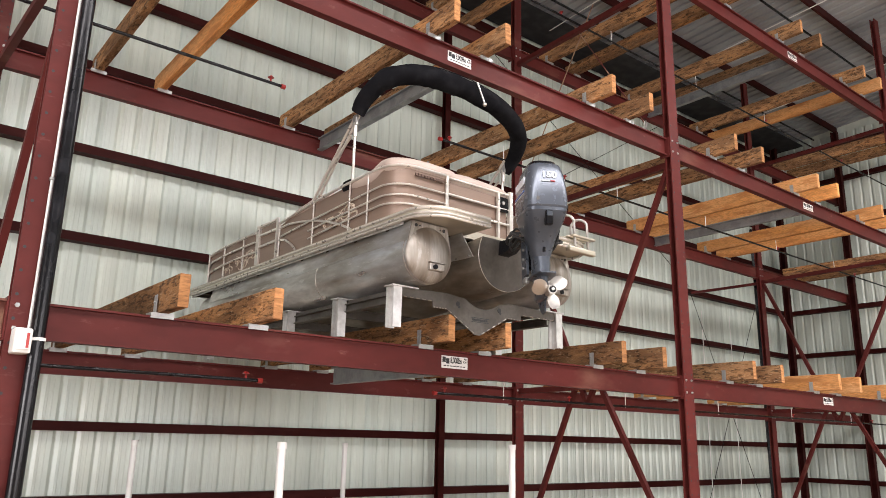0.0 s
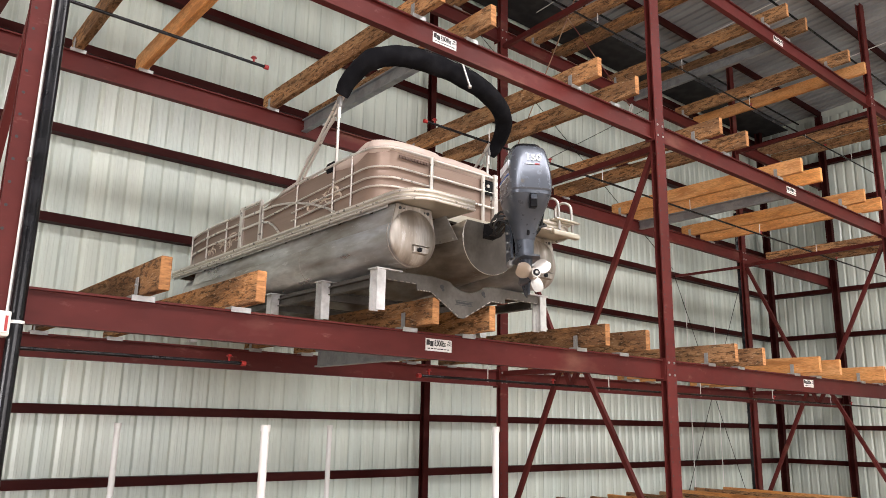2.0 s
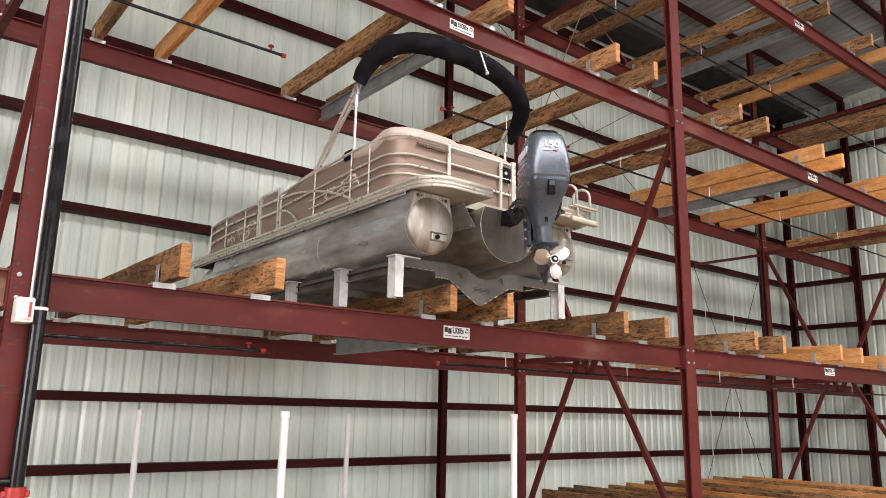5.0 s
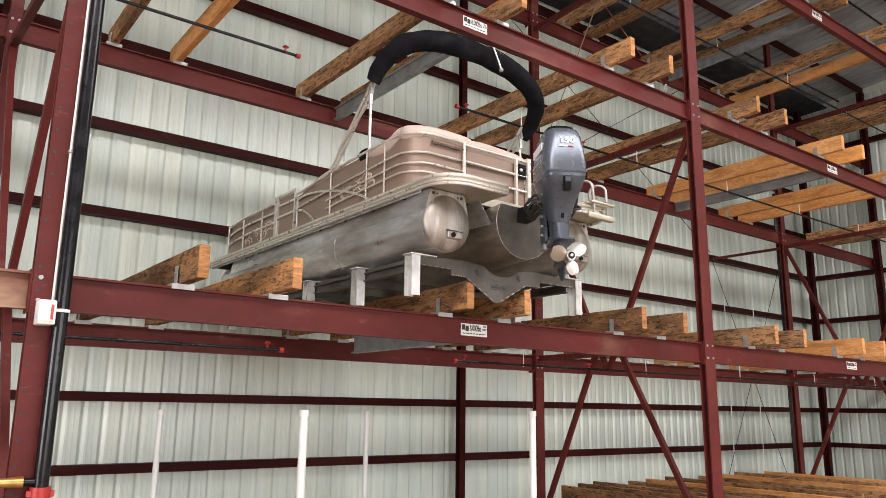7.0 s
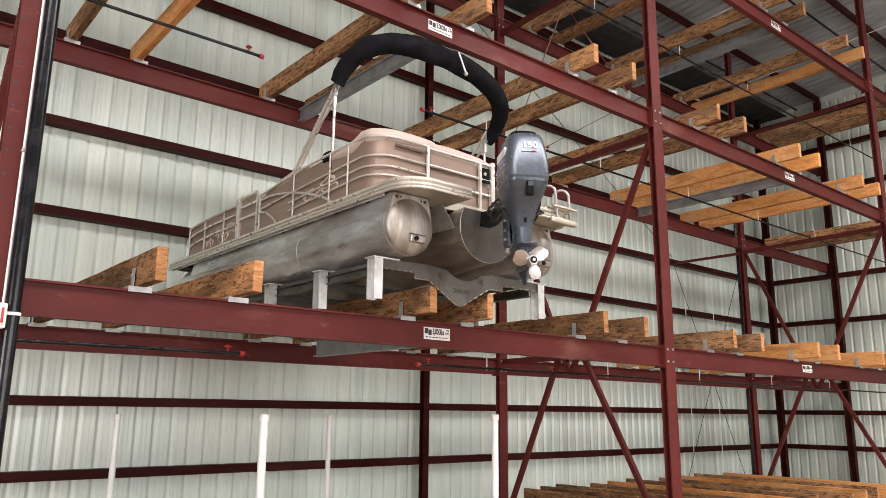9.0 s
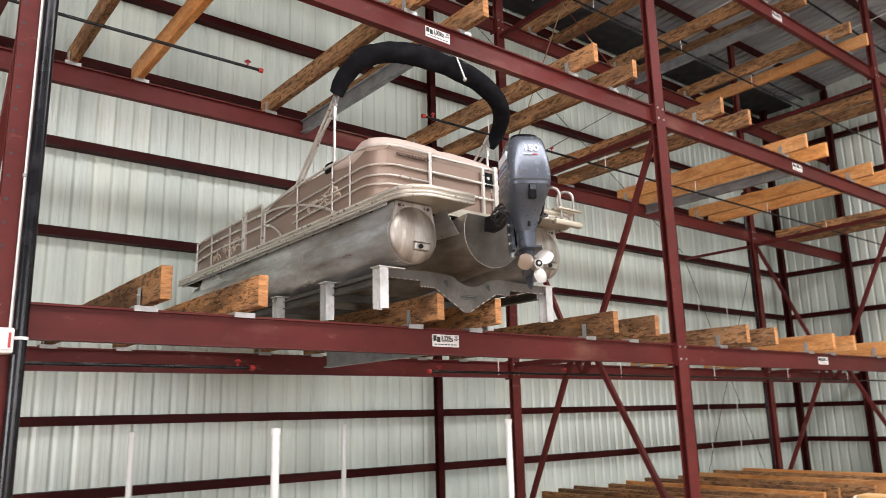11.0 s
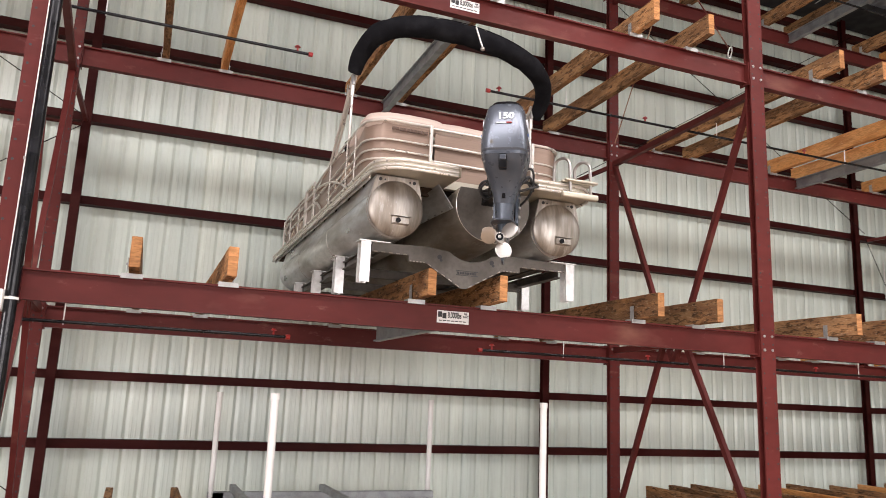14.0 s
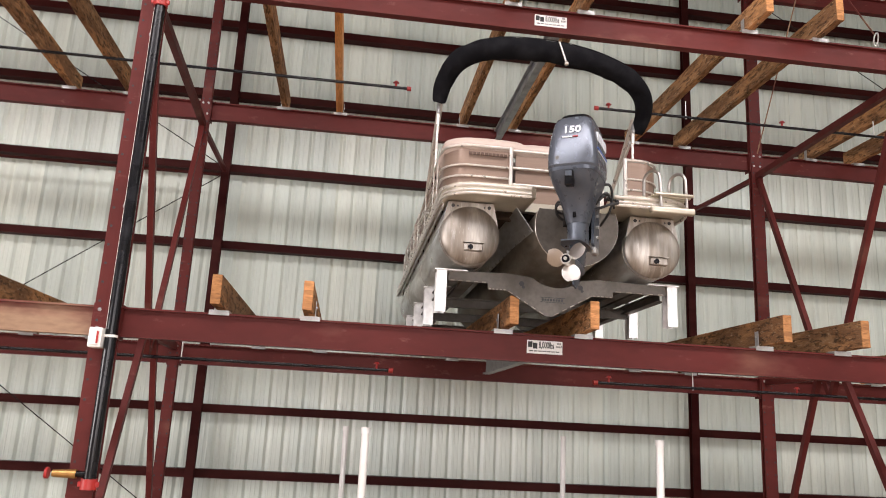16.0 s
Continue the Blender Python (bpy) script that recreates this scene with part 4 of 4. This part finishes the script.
# folded bimini top in its black boot
JL, JR = Vector((4.90, 7.86, 5.98)), Vector((7.50, 7.90, 6.0))
bim = part("bimini_frame", R((X0, 7.86, 5.14), (X0, 7.86, 5.96), 0.018), RAIL, boat, "aluminium bimini frame")
part("strut", R((2 * BX - X0, 7.86, 5.12), (2 * BX - X0, 7.88, 6.0), 0.018), RAIL, bim)
for mirror in (False, True):
    def S(x):
        return 2 * BX - x if mirror else x
    for a, b in (((X0, 8.85, 5.08), (X0, 7.86, 6.0)), ((X0 + 0.03, 8.75, 5.12), (X0 + 0.03, 7.80, 6.02)), ((X0, 8.6, 5.35), (X0, 7.95, 5.75))):
        part("strut", R((S(a[0]), a[1], a[2]), (S(b[0]), b[1], b[2]), 0.018), RAIL, bim)
    part("joint", B(S(X0) - 0.02, S(X0) + 0.02, 7.82, 7.9, 5.86, 6.0, 0.006), ZINC, bim)
    part("sleeve", R((S(X0), 7.86, 5.72), (S(X0), 7.86, 5.9), 0.026), RAIL, bim)
bootp = [(4.90, 7.82, 6.02), (4.93, 7.68, 6.20), (5.08, 7.45, 6.41), (5.42, 7.28, 6.50), (5.85, 7.22, 6.52), (6.3, 7.21, 6.50), (6.75, 7.25, 6.44), (7.14, 7.36, 6.35), (7.38, 7.52, 6.23), (7.49, 7.72, 6.08), (7.47, 7.90, 5.90)]
bm = bmesh.new()
hose(bm, bootp, 0.13, 20, radii=[0.085, 0.11, 0.125, 0.13, 0.132, 0.132, 0.13, 0.125, 0.118, 0.105, 0.08], samples=8)
for v in bm.verts:
    k = 0.022 * noise.noise(v.co * 5) + 0.014 * noise.noise(v.co * 15) + 0.006 * noise.noise(v.co * 40)
    v.co += Vector((0.3, 0.6, 1.0)) * k
boot = part("canvas_boot", bm, CANVAS, bim, "black canvas boot round the folded top")
bm = bmesh.new()
hose(bm, [Vector(bootp[i]) + Vector((0, -0.09, 0.10)) for i in range(1, 10)], 0.005, 6, samples=6)
part("seam", bm, CANVAS, boot)
part("strap_rod", R((6.20, 7.06, 6.57), (6.27, 7.0, 6.28), 0.013), STAINLESS, bim, "shiny strap rod with a ball end")
bm = bmesh.new()
bmesh.ops.create_uvsphere(bm, u_segments=12, v_segments=8, radius=0.028, matrix=Matrix.Translation((6.27, 7.0, 6.27)))
part("ball_end", bm, STAINLESS, bim)

# ---- outboard motor ----
motor = thing("outboard_motor", (0, 0, 3.45), "slate grey outboard motor marked 150 on the boat's stern", "outboard motor")
MX = 0.0
part("cowl", loft(bmesh.new(), [(MX, 5.87, 4.49, 0.262, 0.362, 4.2), (MX, 5.87, 4.515, 0.274, 0.380, 4.4), (MX, 5.872, 4.62, 0.272, 0.378, 4.8), (MX, 5.88, 4.76, 0.258, 0.362, 4.8), (MX, 5.89, 4.88, 0.238, 0.340, 4.6),
                                (MX, 5.90, 4.96, 0.222, 0.320, 4.4), (MX, 5.905, 5.0, 0.205, 0.302, 4.0), (MX, 5.91, 5.022, 0.175, 0.268, 3.6)], 48), COWL, motor, "glossy slate grey cowl")
part("cowl_top", loft(bmesh.new(), [(MX, 5.92, 5.012, 0.155, 0.24, 3.4), (MX, 5.92, 5.032, 0.178, 0.268, 3.4), (MX, 5.93, 5.055, 0.172, 0.258, 3.2), (MX, 5.94, 5.07, 0.13, 0.20, 2.8)], 32), BLACK, motor, "black air intake cap")
part("seam_band", loft(bmesh.new(), [(MX, 5.87, 4.46, 0.262, 0.372, 4.4), (MX, 5.87, 4.492, 0.264, 0.375, 4.6)], 40), LOWER, motor)
part("apron", loft(bmesh.new(), [(MX, 5.91, 4.02, 0.115, 0.145, 2.6), (MX, 5.90, 4.14, 0.145, 0.175, 2.7), (MX, 5.89, 4.28, 0.195, 0.245, 2.9), (MX, 5.88, 4.38, 0.238, 0.345, 3.6), (MX, 5.87, 4.462, 0.258, 0.368, 4.3)], 36), LOWER, motor, "dark slate lower cowl")
part("leg", loft(bmesh.new(), [(MX, 5.92, 3.63, 0.055, 0.17, 2.4), (MX, 5.92, 3.78, 0.075, 0.19, 2.4), (MX, 5.92, 3.86, 0.105, 0.17, 2.5), (MX, 5.91, 4.03, 0.11, 0.14, 2.6)], 28), LOWER, motor)
bm = prism(bmesh.new(), [(MX - 0.13, 6.06), (MX - 0.14, 5.72), (MX - 0.09, 5.55), (MX + 0.09, 5.55), (MX + 0.14, 5.72), (MX + 0.13, 6.06), (MX, 6.16)], "z", 3.80, 3.815)
part("cavitation_plate", bm, LOWER, motor)
bm = bmesh.new()
hose(bm, [(MX, 6.15, 3.6), (MX, 6.08, 3.6), (MX, 5.9, 3.6), (MX, 5.7, 3.6), (MX, 5.6, 3.6)], 0.06, 16, radii=[0.006, 0.04, 0.062, 0.062, 0.055])
part("gear_case", bm, LOWER, motor)
part("skeg", prism(bmesh.new(), [(6.06, 3.58), (5.70, 3.58), (5.72, 3.42), (5.82, 3.40), (5.9, 3.44)], "x", MX - 0.009, MX + 0.009), LOWER, motor)
prop = part("propeller", R((MX, 5.62, 3.6), (MX, 5.47, 3.6), 0.052, 0.046, 18), STAINLESS, motor, "polished three-bladed propeller")
part("hub_ring", R((MX, 5.468, 3.6), (MX, 5.474, 3.6), 0.036, seg=16), BLACK, prop)
part("hub_nut", R((MX, 5.45, 3.6), (MX, 5.47, 3.6), 0.016, seg=8), STAINLESS, prop)
for k in range(3):
    bm = bmesh.new()
    a0 = radians(-75 + 120 * k)
    er, et = Vector((math.cos(a0), 0, math.sin(a0))), Vector((-math.sin(a0), 0, math.cos(a0)))
    grid = []
    for i in range(9):
        u = 0.035 + 0.155 * i / 8
        w = 0.074 * math.sqrt(max(1 - ((u - 0.118) / 0.086) ** 2, 0.03))
        grid.append([bm.verts.new(Vector((MX, 5.545, 3.6)) + er * u + et * w * j + Vector((0, 0.55 * w * j - 0.012 * i / 8 + 0.008 * j * j, 0))) for j in (-1, -0.5, 0, 0.5, 1)])
    for i in range(8):
        for j in range(4):
            bm.faces.new((grid[i][j], grid[i][j + 1], grid[i + 1][j + 1], grid[i + 1][j]))
    ext = bmesh.ops.extrude_face_region(bm, geom=bm.faces[:])
    for v in ext["geom"]:
        if isinstance(v, bmesh.types.BMVert):
            v.co.y += 0.007
    part("blade", bm, STAINLESS, prop)
br = part("clamp_bracket", B(MX - 0.11, MX + 0.11, 6.08, 6.30, 3.92, 4.42, 0.02), BLACK, motor, "black transom clamp bracket")
for s in (-1, 1):
    part("clamp_arm", prism(bmesh.new(), [(6.02, 3.86), (6.26, 3.80), (6.34, 4.40), (6.30, 4.48), (6.12, 4.48)], "x", MX + s * 0.13 - 0.016, MX + s * 0.13 + 0.016), LOWER, br)
part("tilt_rod", R((MX + 0.05, 6.20, 3.9), (MX + 0.05, 6.06, 4.25), 0.018), STAINLESS, br)
for pts in ([(MX - 0.12, 6.2, 4.35), (MX - 0.22, 6.25, 4.42), (MX - 0.27, 6.4, 4.36), (MX - 0.22, 6.55, 4.45), (MX - 0.1, 6.85, 4.5)],
            [(MX - 0.1, 6.2, 4.3), (MX - 0.2, 6.2, 4.30), (MX - 0.24, 6.4, 4.25), (MX - 0.18, 6.6, 4.42), (MX - 0.05, 6.85, 4.5)],
            [(MX + 0.12, 6.15, 4.3), (MX + 0.26, 6.15, 4.38), (MX + 0.3, 6.35, 4.28), (MX + 0.2, 6.6, 4.45), (MX + 0.1, 6.85, 4.5)],
            [(MX + 0.12, 6.12, 4.25), (MX + 0.22, 6.1, 4.33), (MX + 0.24, 6.3, 4.40), (MX + 0.15, 6.6, 4.48)],
            [(MX - 0.1, 6.1, 4.22), (MX - 0.26, 6.12, 4.30), (MX - 0.32, 6.2, 4.24), (MX - 0.26, 6.3, 4.18), (MX - 0.14, 6.45, 4.3)],
            [(MX - 0.12, 6.15, 4.36), (MX - 0.30, 6.2, 4.34), (MX - 0.34, 6.3, 4.27), (MX - 0.24, 6.45, 4.28), (MX - 0.1, 6.7, 4.46)],
            [(MX + 0.1, 6.1, 4.42), (MX + 0.28, 6.12, 4.46), (MX + 0.31, 6.2, 4.36), (MX + 0.27, 6.25, 4.22), (MX + 0.14, 6.4, 4.12)],
            [(MX + 0.1, 6.1, 4.2), (MX + 0.3, 6.1, 4.25), (MX + 0.36, 6.25, 4.3), (MX + 0.3, 6.45, 4.38), (MX + 0.12, 6.75, 4.48)]):
    bm = bmesh.new()
    hose(bm, pts, 0.014, 8, samples=5)
    part("cable", bm, RUBBER, motor)
part("latch", B(MX - 0.045, MX + 0.045, 5.475, 5.56, 4.30, 4.45, 0.010), BLACK, motor, "black cowl latch")
part("pilot_slot", B(MX - 0.018, MX + 0.018, 5.735, 5.79, 4.06, 4.13, 0.004), BLACK, motor)
part("latch_tab", B(MX - 0.036, MX + 0.036, 5.462, 5.48, 4.385, 4.44, 0.006), LOWER, motor)
for s in (-1, 1):
    for z in (3.95, 4.05, 4.16, 4.27):
        part("bracket_bolt", R((MX + s * 0.146, 6.17, z), (MX + s * 0.166, 6.17, z), 0.016, seg=8), ZINC, br)
    part("bracket_foot", B(MX + s * 0.13 - 0.03, MX + s * 0.13 + 0.03, 6.05, 6.2, 3.77, 3.84, 0.012), ZINC, br, "bare metal bracket foot")
words("number", "150", 0.10, Matrix.Translation((MX + 0.015, 5.534, 4.855)) @ Euler((radians(75), 0, 0)).to_matrix().to_4x4(), SILVER, motor, 0.003, 1.3)
part("decal", B(MX - 0.085, MX + 0.02, 5.510, 5.532, 4.776, 4.787), SILVER, motor, "small print as a pale bar")
part("decal", B(MX + 0.03, MX + 0.085, 5.510, 5.532, 4.776, 4.787), RED, motor, "small print as a red bar")
bm = bmesh.new()
bmesh.ops.create_cone(bm, segments=20, radius1=0.02, radius2=0.02, depth=0.006, cap_ends=True, matrix=Matrix.Translation((MX - 0.13, 5.497, 4.58)) @ FACE)
part("emblem", bm, SHADE_GREY, motor, "round grey emblem")
for s in (-1, 1):
    bm = bmesh.new()
    for k in range(6):
        y = 5.70 + 0.075 * k
        box(bm, MX + s * 0.246 - 0.012, MX + s * 0.246 + 0.012, y, y + 0.05, 4.78, 4.865)
    tagged(part("side_lettering", bm, SILVER, motor, "silver maker's lettering as plain marks"), kind="stuff")
    part("side_stripe", B(MX + s * 0.266 - 0.006, MX + s * 0.266 + 0.006, 5.68, 6.12, 4.66, 4.672), SILVER, motor)
    part("side_stripe", B(MX + s * 0.266 - 0.006, MX + s * 0.266 + 0.006, 5.72, 5.98, 4.59, 4.60), SILVER, motor)
    part("side_stripe", B(MX + s * 0.264 - 0.006, MX + s * 0.264 + 0.006, 5.66, 6.10, 4.685, 4.70), BLUE, motor, "blue stripe")

# steered to port; the axis stands on the motor pod
for ob in motor.children_recursive:
    if ob.parent == prop or ob == prop:
        ob.data.transform(Matrix.Translation((0, -5.99, 0)))
    else:
        ob.data.transform(Matrix.Translation((0, -0.11, 0)) @ Matrix.Diagonal((0.88, 0.86, 1, 1)) @ Matrix.Translation((0, -5.87, 0)))
motor.matrix_basis = pose(6.11, 5.93, 3.45, 0, 0, -31)

# ---- the aluminium cradle under the boat ----
cradle = thing("boat_cradle", (6.18, 9, 3.49), "aluminium boat cradle with drop legs lying on the timbers", "cradle")
for x in (5.17, 7.13):
    bm = B(x - 0.16, x - 0.02, 6.95, 12.4, 3.66, 3.70, 0.004)
    box(bm, x + 0.02, x + 0.16, 6.95, 12.4, 3.66, 3.70, 0.004)
    part("bunk", bm, SHADE_GREY, cradle, "long aluminium bunk")
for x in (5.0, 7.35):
    part("side_channel", i_beam(bmesh.new(), "y", 7.0, 12.4, x, 3.60, 0.10, 0.09, 0.01, 0.012), SHADE_GREY, cradle)
for k, y in enumerate((6.93, 8.05, 9.3, 10.6, 11.9)):
    for x, s in ((4.925, 1), (7.435, -1)):
        bm = B(x - 0.055, x + 0.055, y - 0.07, y - 0.058, 3.265, 3.70)
        box(bm, x - 0.055, x + 0.055, y + 0.058, y + 0.07, 3.265, 3.70)
        box(bm, x - 0.006, x + 0.006, y - 0.06, y + 0.06, 3.265, 3.70)
        leg = part("leg", bm, CRADLE, cradle)
        a, b = sorted((x - s * 0.075, x + s * 0.27))
        part("cap_plate", B(a, b, y - 0.085, y + 0.085, 3.70, 3.716, 0.003), CRADLE, leg)
    if k:
        part("cross_beam", i_beam(bmesh.new(), "x", 4.98, 7.38, y, 3.555, 0.11, 0.08, 0.01, 0.012), SHADE_GREY, cradle)
o = [(5.0, 3.70), (5.0, 3.60), (5.42, 3.60), (5.42, 3.535), (5.62, 3.535), (6.04, 3.292), (6.12, 3.292), (6.55, 3.535), (6.78, 3.535), (6.78, 3.60), (7.37, 3.60), (7.37, 3.70), (6.62, 3.72)]
o += [(6.16 + 0.36 * math.cos(a) * 1.15, 4.0 - 0.40 * math.sin(a) + 0.0) for a in (radians(50) + radians(80) * k / 8 for k in range(9))]
o += [(5.62, 3.72)]
plate = part("front_plate", prism(bmesh.new(), o, "y", 6.885, 6.90), SHADE_GREY, cradle, "V-shaped aluminium front plate with a maker's panel")
bm = bmesh.new()
for x in (5.78, 6.42):
    rod(bm, (x, 6.882, 3.62), (x, 6.90, 3.62), 0.028, seg=12)
    rod(bm, (x + 0.02, 6.882, 3.585), (x + 0.02, 6.90, 3.585), 0.016, seg=10)
tagged(part("slot", bm, INK, plate), kind="stuff")
bm = bmesh.new()
for k in range(8):
    box(bm, 6.0 + 0.03 * k, 6.022 + 0.03 * k, 6.882, 6.887, 3.455, 3.48)
box(bm, 5.985, 6.255, 6.8825, 6.887, 3.44, 3.447)
box(bm, 5.985, 6.255, 6.8825, 6.887, 3.488, 3.495)
tagged(part("maker_panel", bm, INK, plate), kind="stuff")
bm = bmesh.new()
for i, (a, b) in enumerate((((5.42, 3.54), (5.62, 3.54)), ((5.62, 3.54), (6.04, 3.297)), ((6.12, 3.297), (6.55, 3.54)), ((6.55, 3.54), (6.78, 3.54)), ((5.0, 3.605), (5.42, 3.605)), ((6.78, 3.605), (7.37, 3.605)))):
    n = 5
    for k in range(n):
        p = [a[j] + (b[j] - a[j]) * (k + 0.25) / n for j in (0, 1)]
        q = [a[j] + (b[j] - a[j]) * (k + 0.75) / n for j in (0, 1)]
        rod(bm, (p[0], 6.884, p[1]), (q[0], 6.884, q[1]), 0.007, seg=6)
tagged(part("weld_bead", bm, ENDCAP, plate), kind="stuff")

# ---- second cradle on the floor with white guide posts ----
low = thing("floor_cradle", (6, 10, 0), "grey aluminium boat cradle with black pads and white guide posts", "cradle")
for x in (4.45, 5.95):
    part("runner", B(x - 0.05, x + 0.05, 6.4, 12.5, 0.45, 0.55, 0.006), GREYBEAM, low)
for y, xa, xb in ((6.6, 4.2, 6.2), (8.06, 4.25, 7.82), (9.8, 3.45, 6.3), (12.4, 4.05, 7.95)):
    part("cross_beam", B(xa, xb, y - 0.05, y + 0.05, 0.33, 0.446, 0.006), GREYBEAM, low)
    for x in (4.45, 5.95):
        part("leg", B(x - 0.05, x + 0.05, y - 0.05, y + 0.05, 0.0, 0.33, 0.004), GREYBEAM, low)
for x in (4.45, 5.95):
    for y in (9.3, 10.2):
        part("pad", B(x - 0.16, x + 0.16, y - 0.24, y + 0.24, 0.554, 0.59, 0.01), RUBBER, low, "black rubber pad")
    for dx in (-0.16, 0.22):
        part("arm", bar(bmesh.new(), (x + dx, 6.45, 0.30), (x + dx * 0.4, 7.5, 0.66), 0.08, 0.1), GREYBEAM, low)
for x, y, h in ((4.29, 8.02, 2.06), (7.80, 8.10, 2.08), (7.95, 12.65, 2.04), (4.10, 12.38, 2.03)):
    g = part("guide_post", R((x, y, 0.30), (x, y, h - 0.03), 0.045, seg=18), WHITE, low, "white plastic guide post")
    part("post_cap", R((x, y, h - 0.07), (x, y, h), 0.053, seg=18), WHITE, g)
    part("post_arm", bar(bmesh.new(), (x, y, 0.39), (4.3 if x < 6 else 7.75, min(y, 12.4), 0.39), 0.06, 0.08), GREYBEAM, low)
    part("post_foot", R((x, y, 0.0), (x, y, 0.36), 0.03, seg=10), GREYBEAM, low)

# ---- boat forklift, forks lowered: only the forks come into view ----
lift = thing("boat_forklift", (6.0, -2.5, 0), "pale blue forklift forks topped with timber pads, lowered", "forklift")
for x, tip in ((5.14, 3.2), (6.85, 3.15)):
    o = [(tip, 1.33), (tip, 1.47 - 0.105), (-2.6, 1.47 - 0.105), (-2.6, 1.10), (tip - 2.2, 1.13)]
    fk = part("fork", prism(bmesh.new(), o, "x", x - 0.1, x + 0.1), FORKBLUE, lift, "pale blue sleeved fork")
    y = tip + 0.0
    for k in range(4):
        part("timber_pad", B(x - 0.1, x + 0.1, y - 1.45, y - 0.004, 1.366, 1.47, 0.018, 2), FORKWOOD, fk, "yellow timber pad")
        y -= 1.45
    part("tip_plate", B(x - 0.105, x + 0.105, tip - 0.002, tip + 0.012, 1.30, 1.46, 0.003), WHITE, fk)
part("carriage", B(4.6, 7.4, -2.8, -2.6, 0.9, 1.7, 0.02), BLACK, lift)
for x in (5.3, 6.7):
    part("mast", B(x - 0.1, x + 0.1, -3.0, -2.8, 0.0, 4.2, 0.01), BLACK, lift)

# ---- rods, tie wires and conduits against the walls ----
def wire(p, q, r=0.006, label="thin dark steel tie rod"):
    return tagged(link("tie_rod", R(p, q, r, seg=6), BLACK), label, "rod", "tie rods")


WP = WY - 0.5
for p, q in (((1.4, 6.5), (-7.2, 0.15)), ((1.4, 6.7), (-8.4, 12.4)), ((-7.2, 6.2), (1.4, 0.15)), ((20.2, 6.7), (23.6, 0.2)), ((20.4, 0.3), (24.0, 6.7)), ((11.0, 6.8), (20.2, 12.4)), ((20.2, 6.8), (11.0, 12.4))):
    wire((p[0], WP, p[1]), (q[0], WP, q[1]), 0.009)
tagged(link("wall_strut", R((-8.3, WP, 6.52), (1.4, WP, 6.52), 0.03), SHADED_RED), "thin red strut along the back wall, shade in its colour", "strut", kind="structure")
for x in (21.08, 22.66):
    tagged(link("conduit", R((x, WY - 0.3, 0.0), (x, WY - 0.3, 6.2), 0.012, seg=6), WHITE), "thin white conduit before the back wall", "conduit", "wall conduits")
wire((21.3, 11.7, 0.0), (21.3, 11.7, 8.5), 0.05, "black standpipe before the back wall")
# upper frame rods at the second column line, one hanging loose from its turnbuckle
RUSTY = ((11.01, 7.99, 7.74), (11.22, 9.75, 10.55)), ((11.18, 9.2, 10.8), (11.08, 11.28, 7.15))
for p, q in RUSTY:
    tagged(link("brace_rod", R(p, q, 0.011, seg=8), WORN), "rusty brown steel brace rod in the rack frame", "rod", "brace rods")
turn = thing("turnbuckle", (11.0, 7.97, 7.67), "small steel turnbuckle hanging from a loose brace rod", "turnbuckle")
ring = bmesh.new()
hose(ring, [(11.0 + 0.032 * math.cos(a), 7.97 - 0.03 * math.sin(a), 7.67 + 0.085 * math.sin(a)) for a in (2 * math.pi * k / 16 for k in range(17))], 0.011, 8)
part("body", ring, CRADLE, turn)
part("stud", R((11.0, 7.945, 7.58), (11.0, 7.935, 7.53), 0.01, seg=8), ZINC, turn)
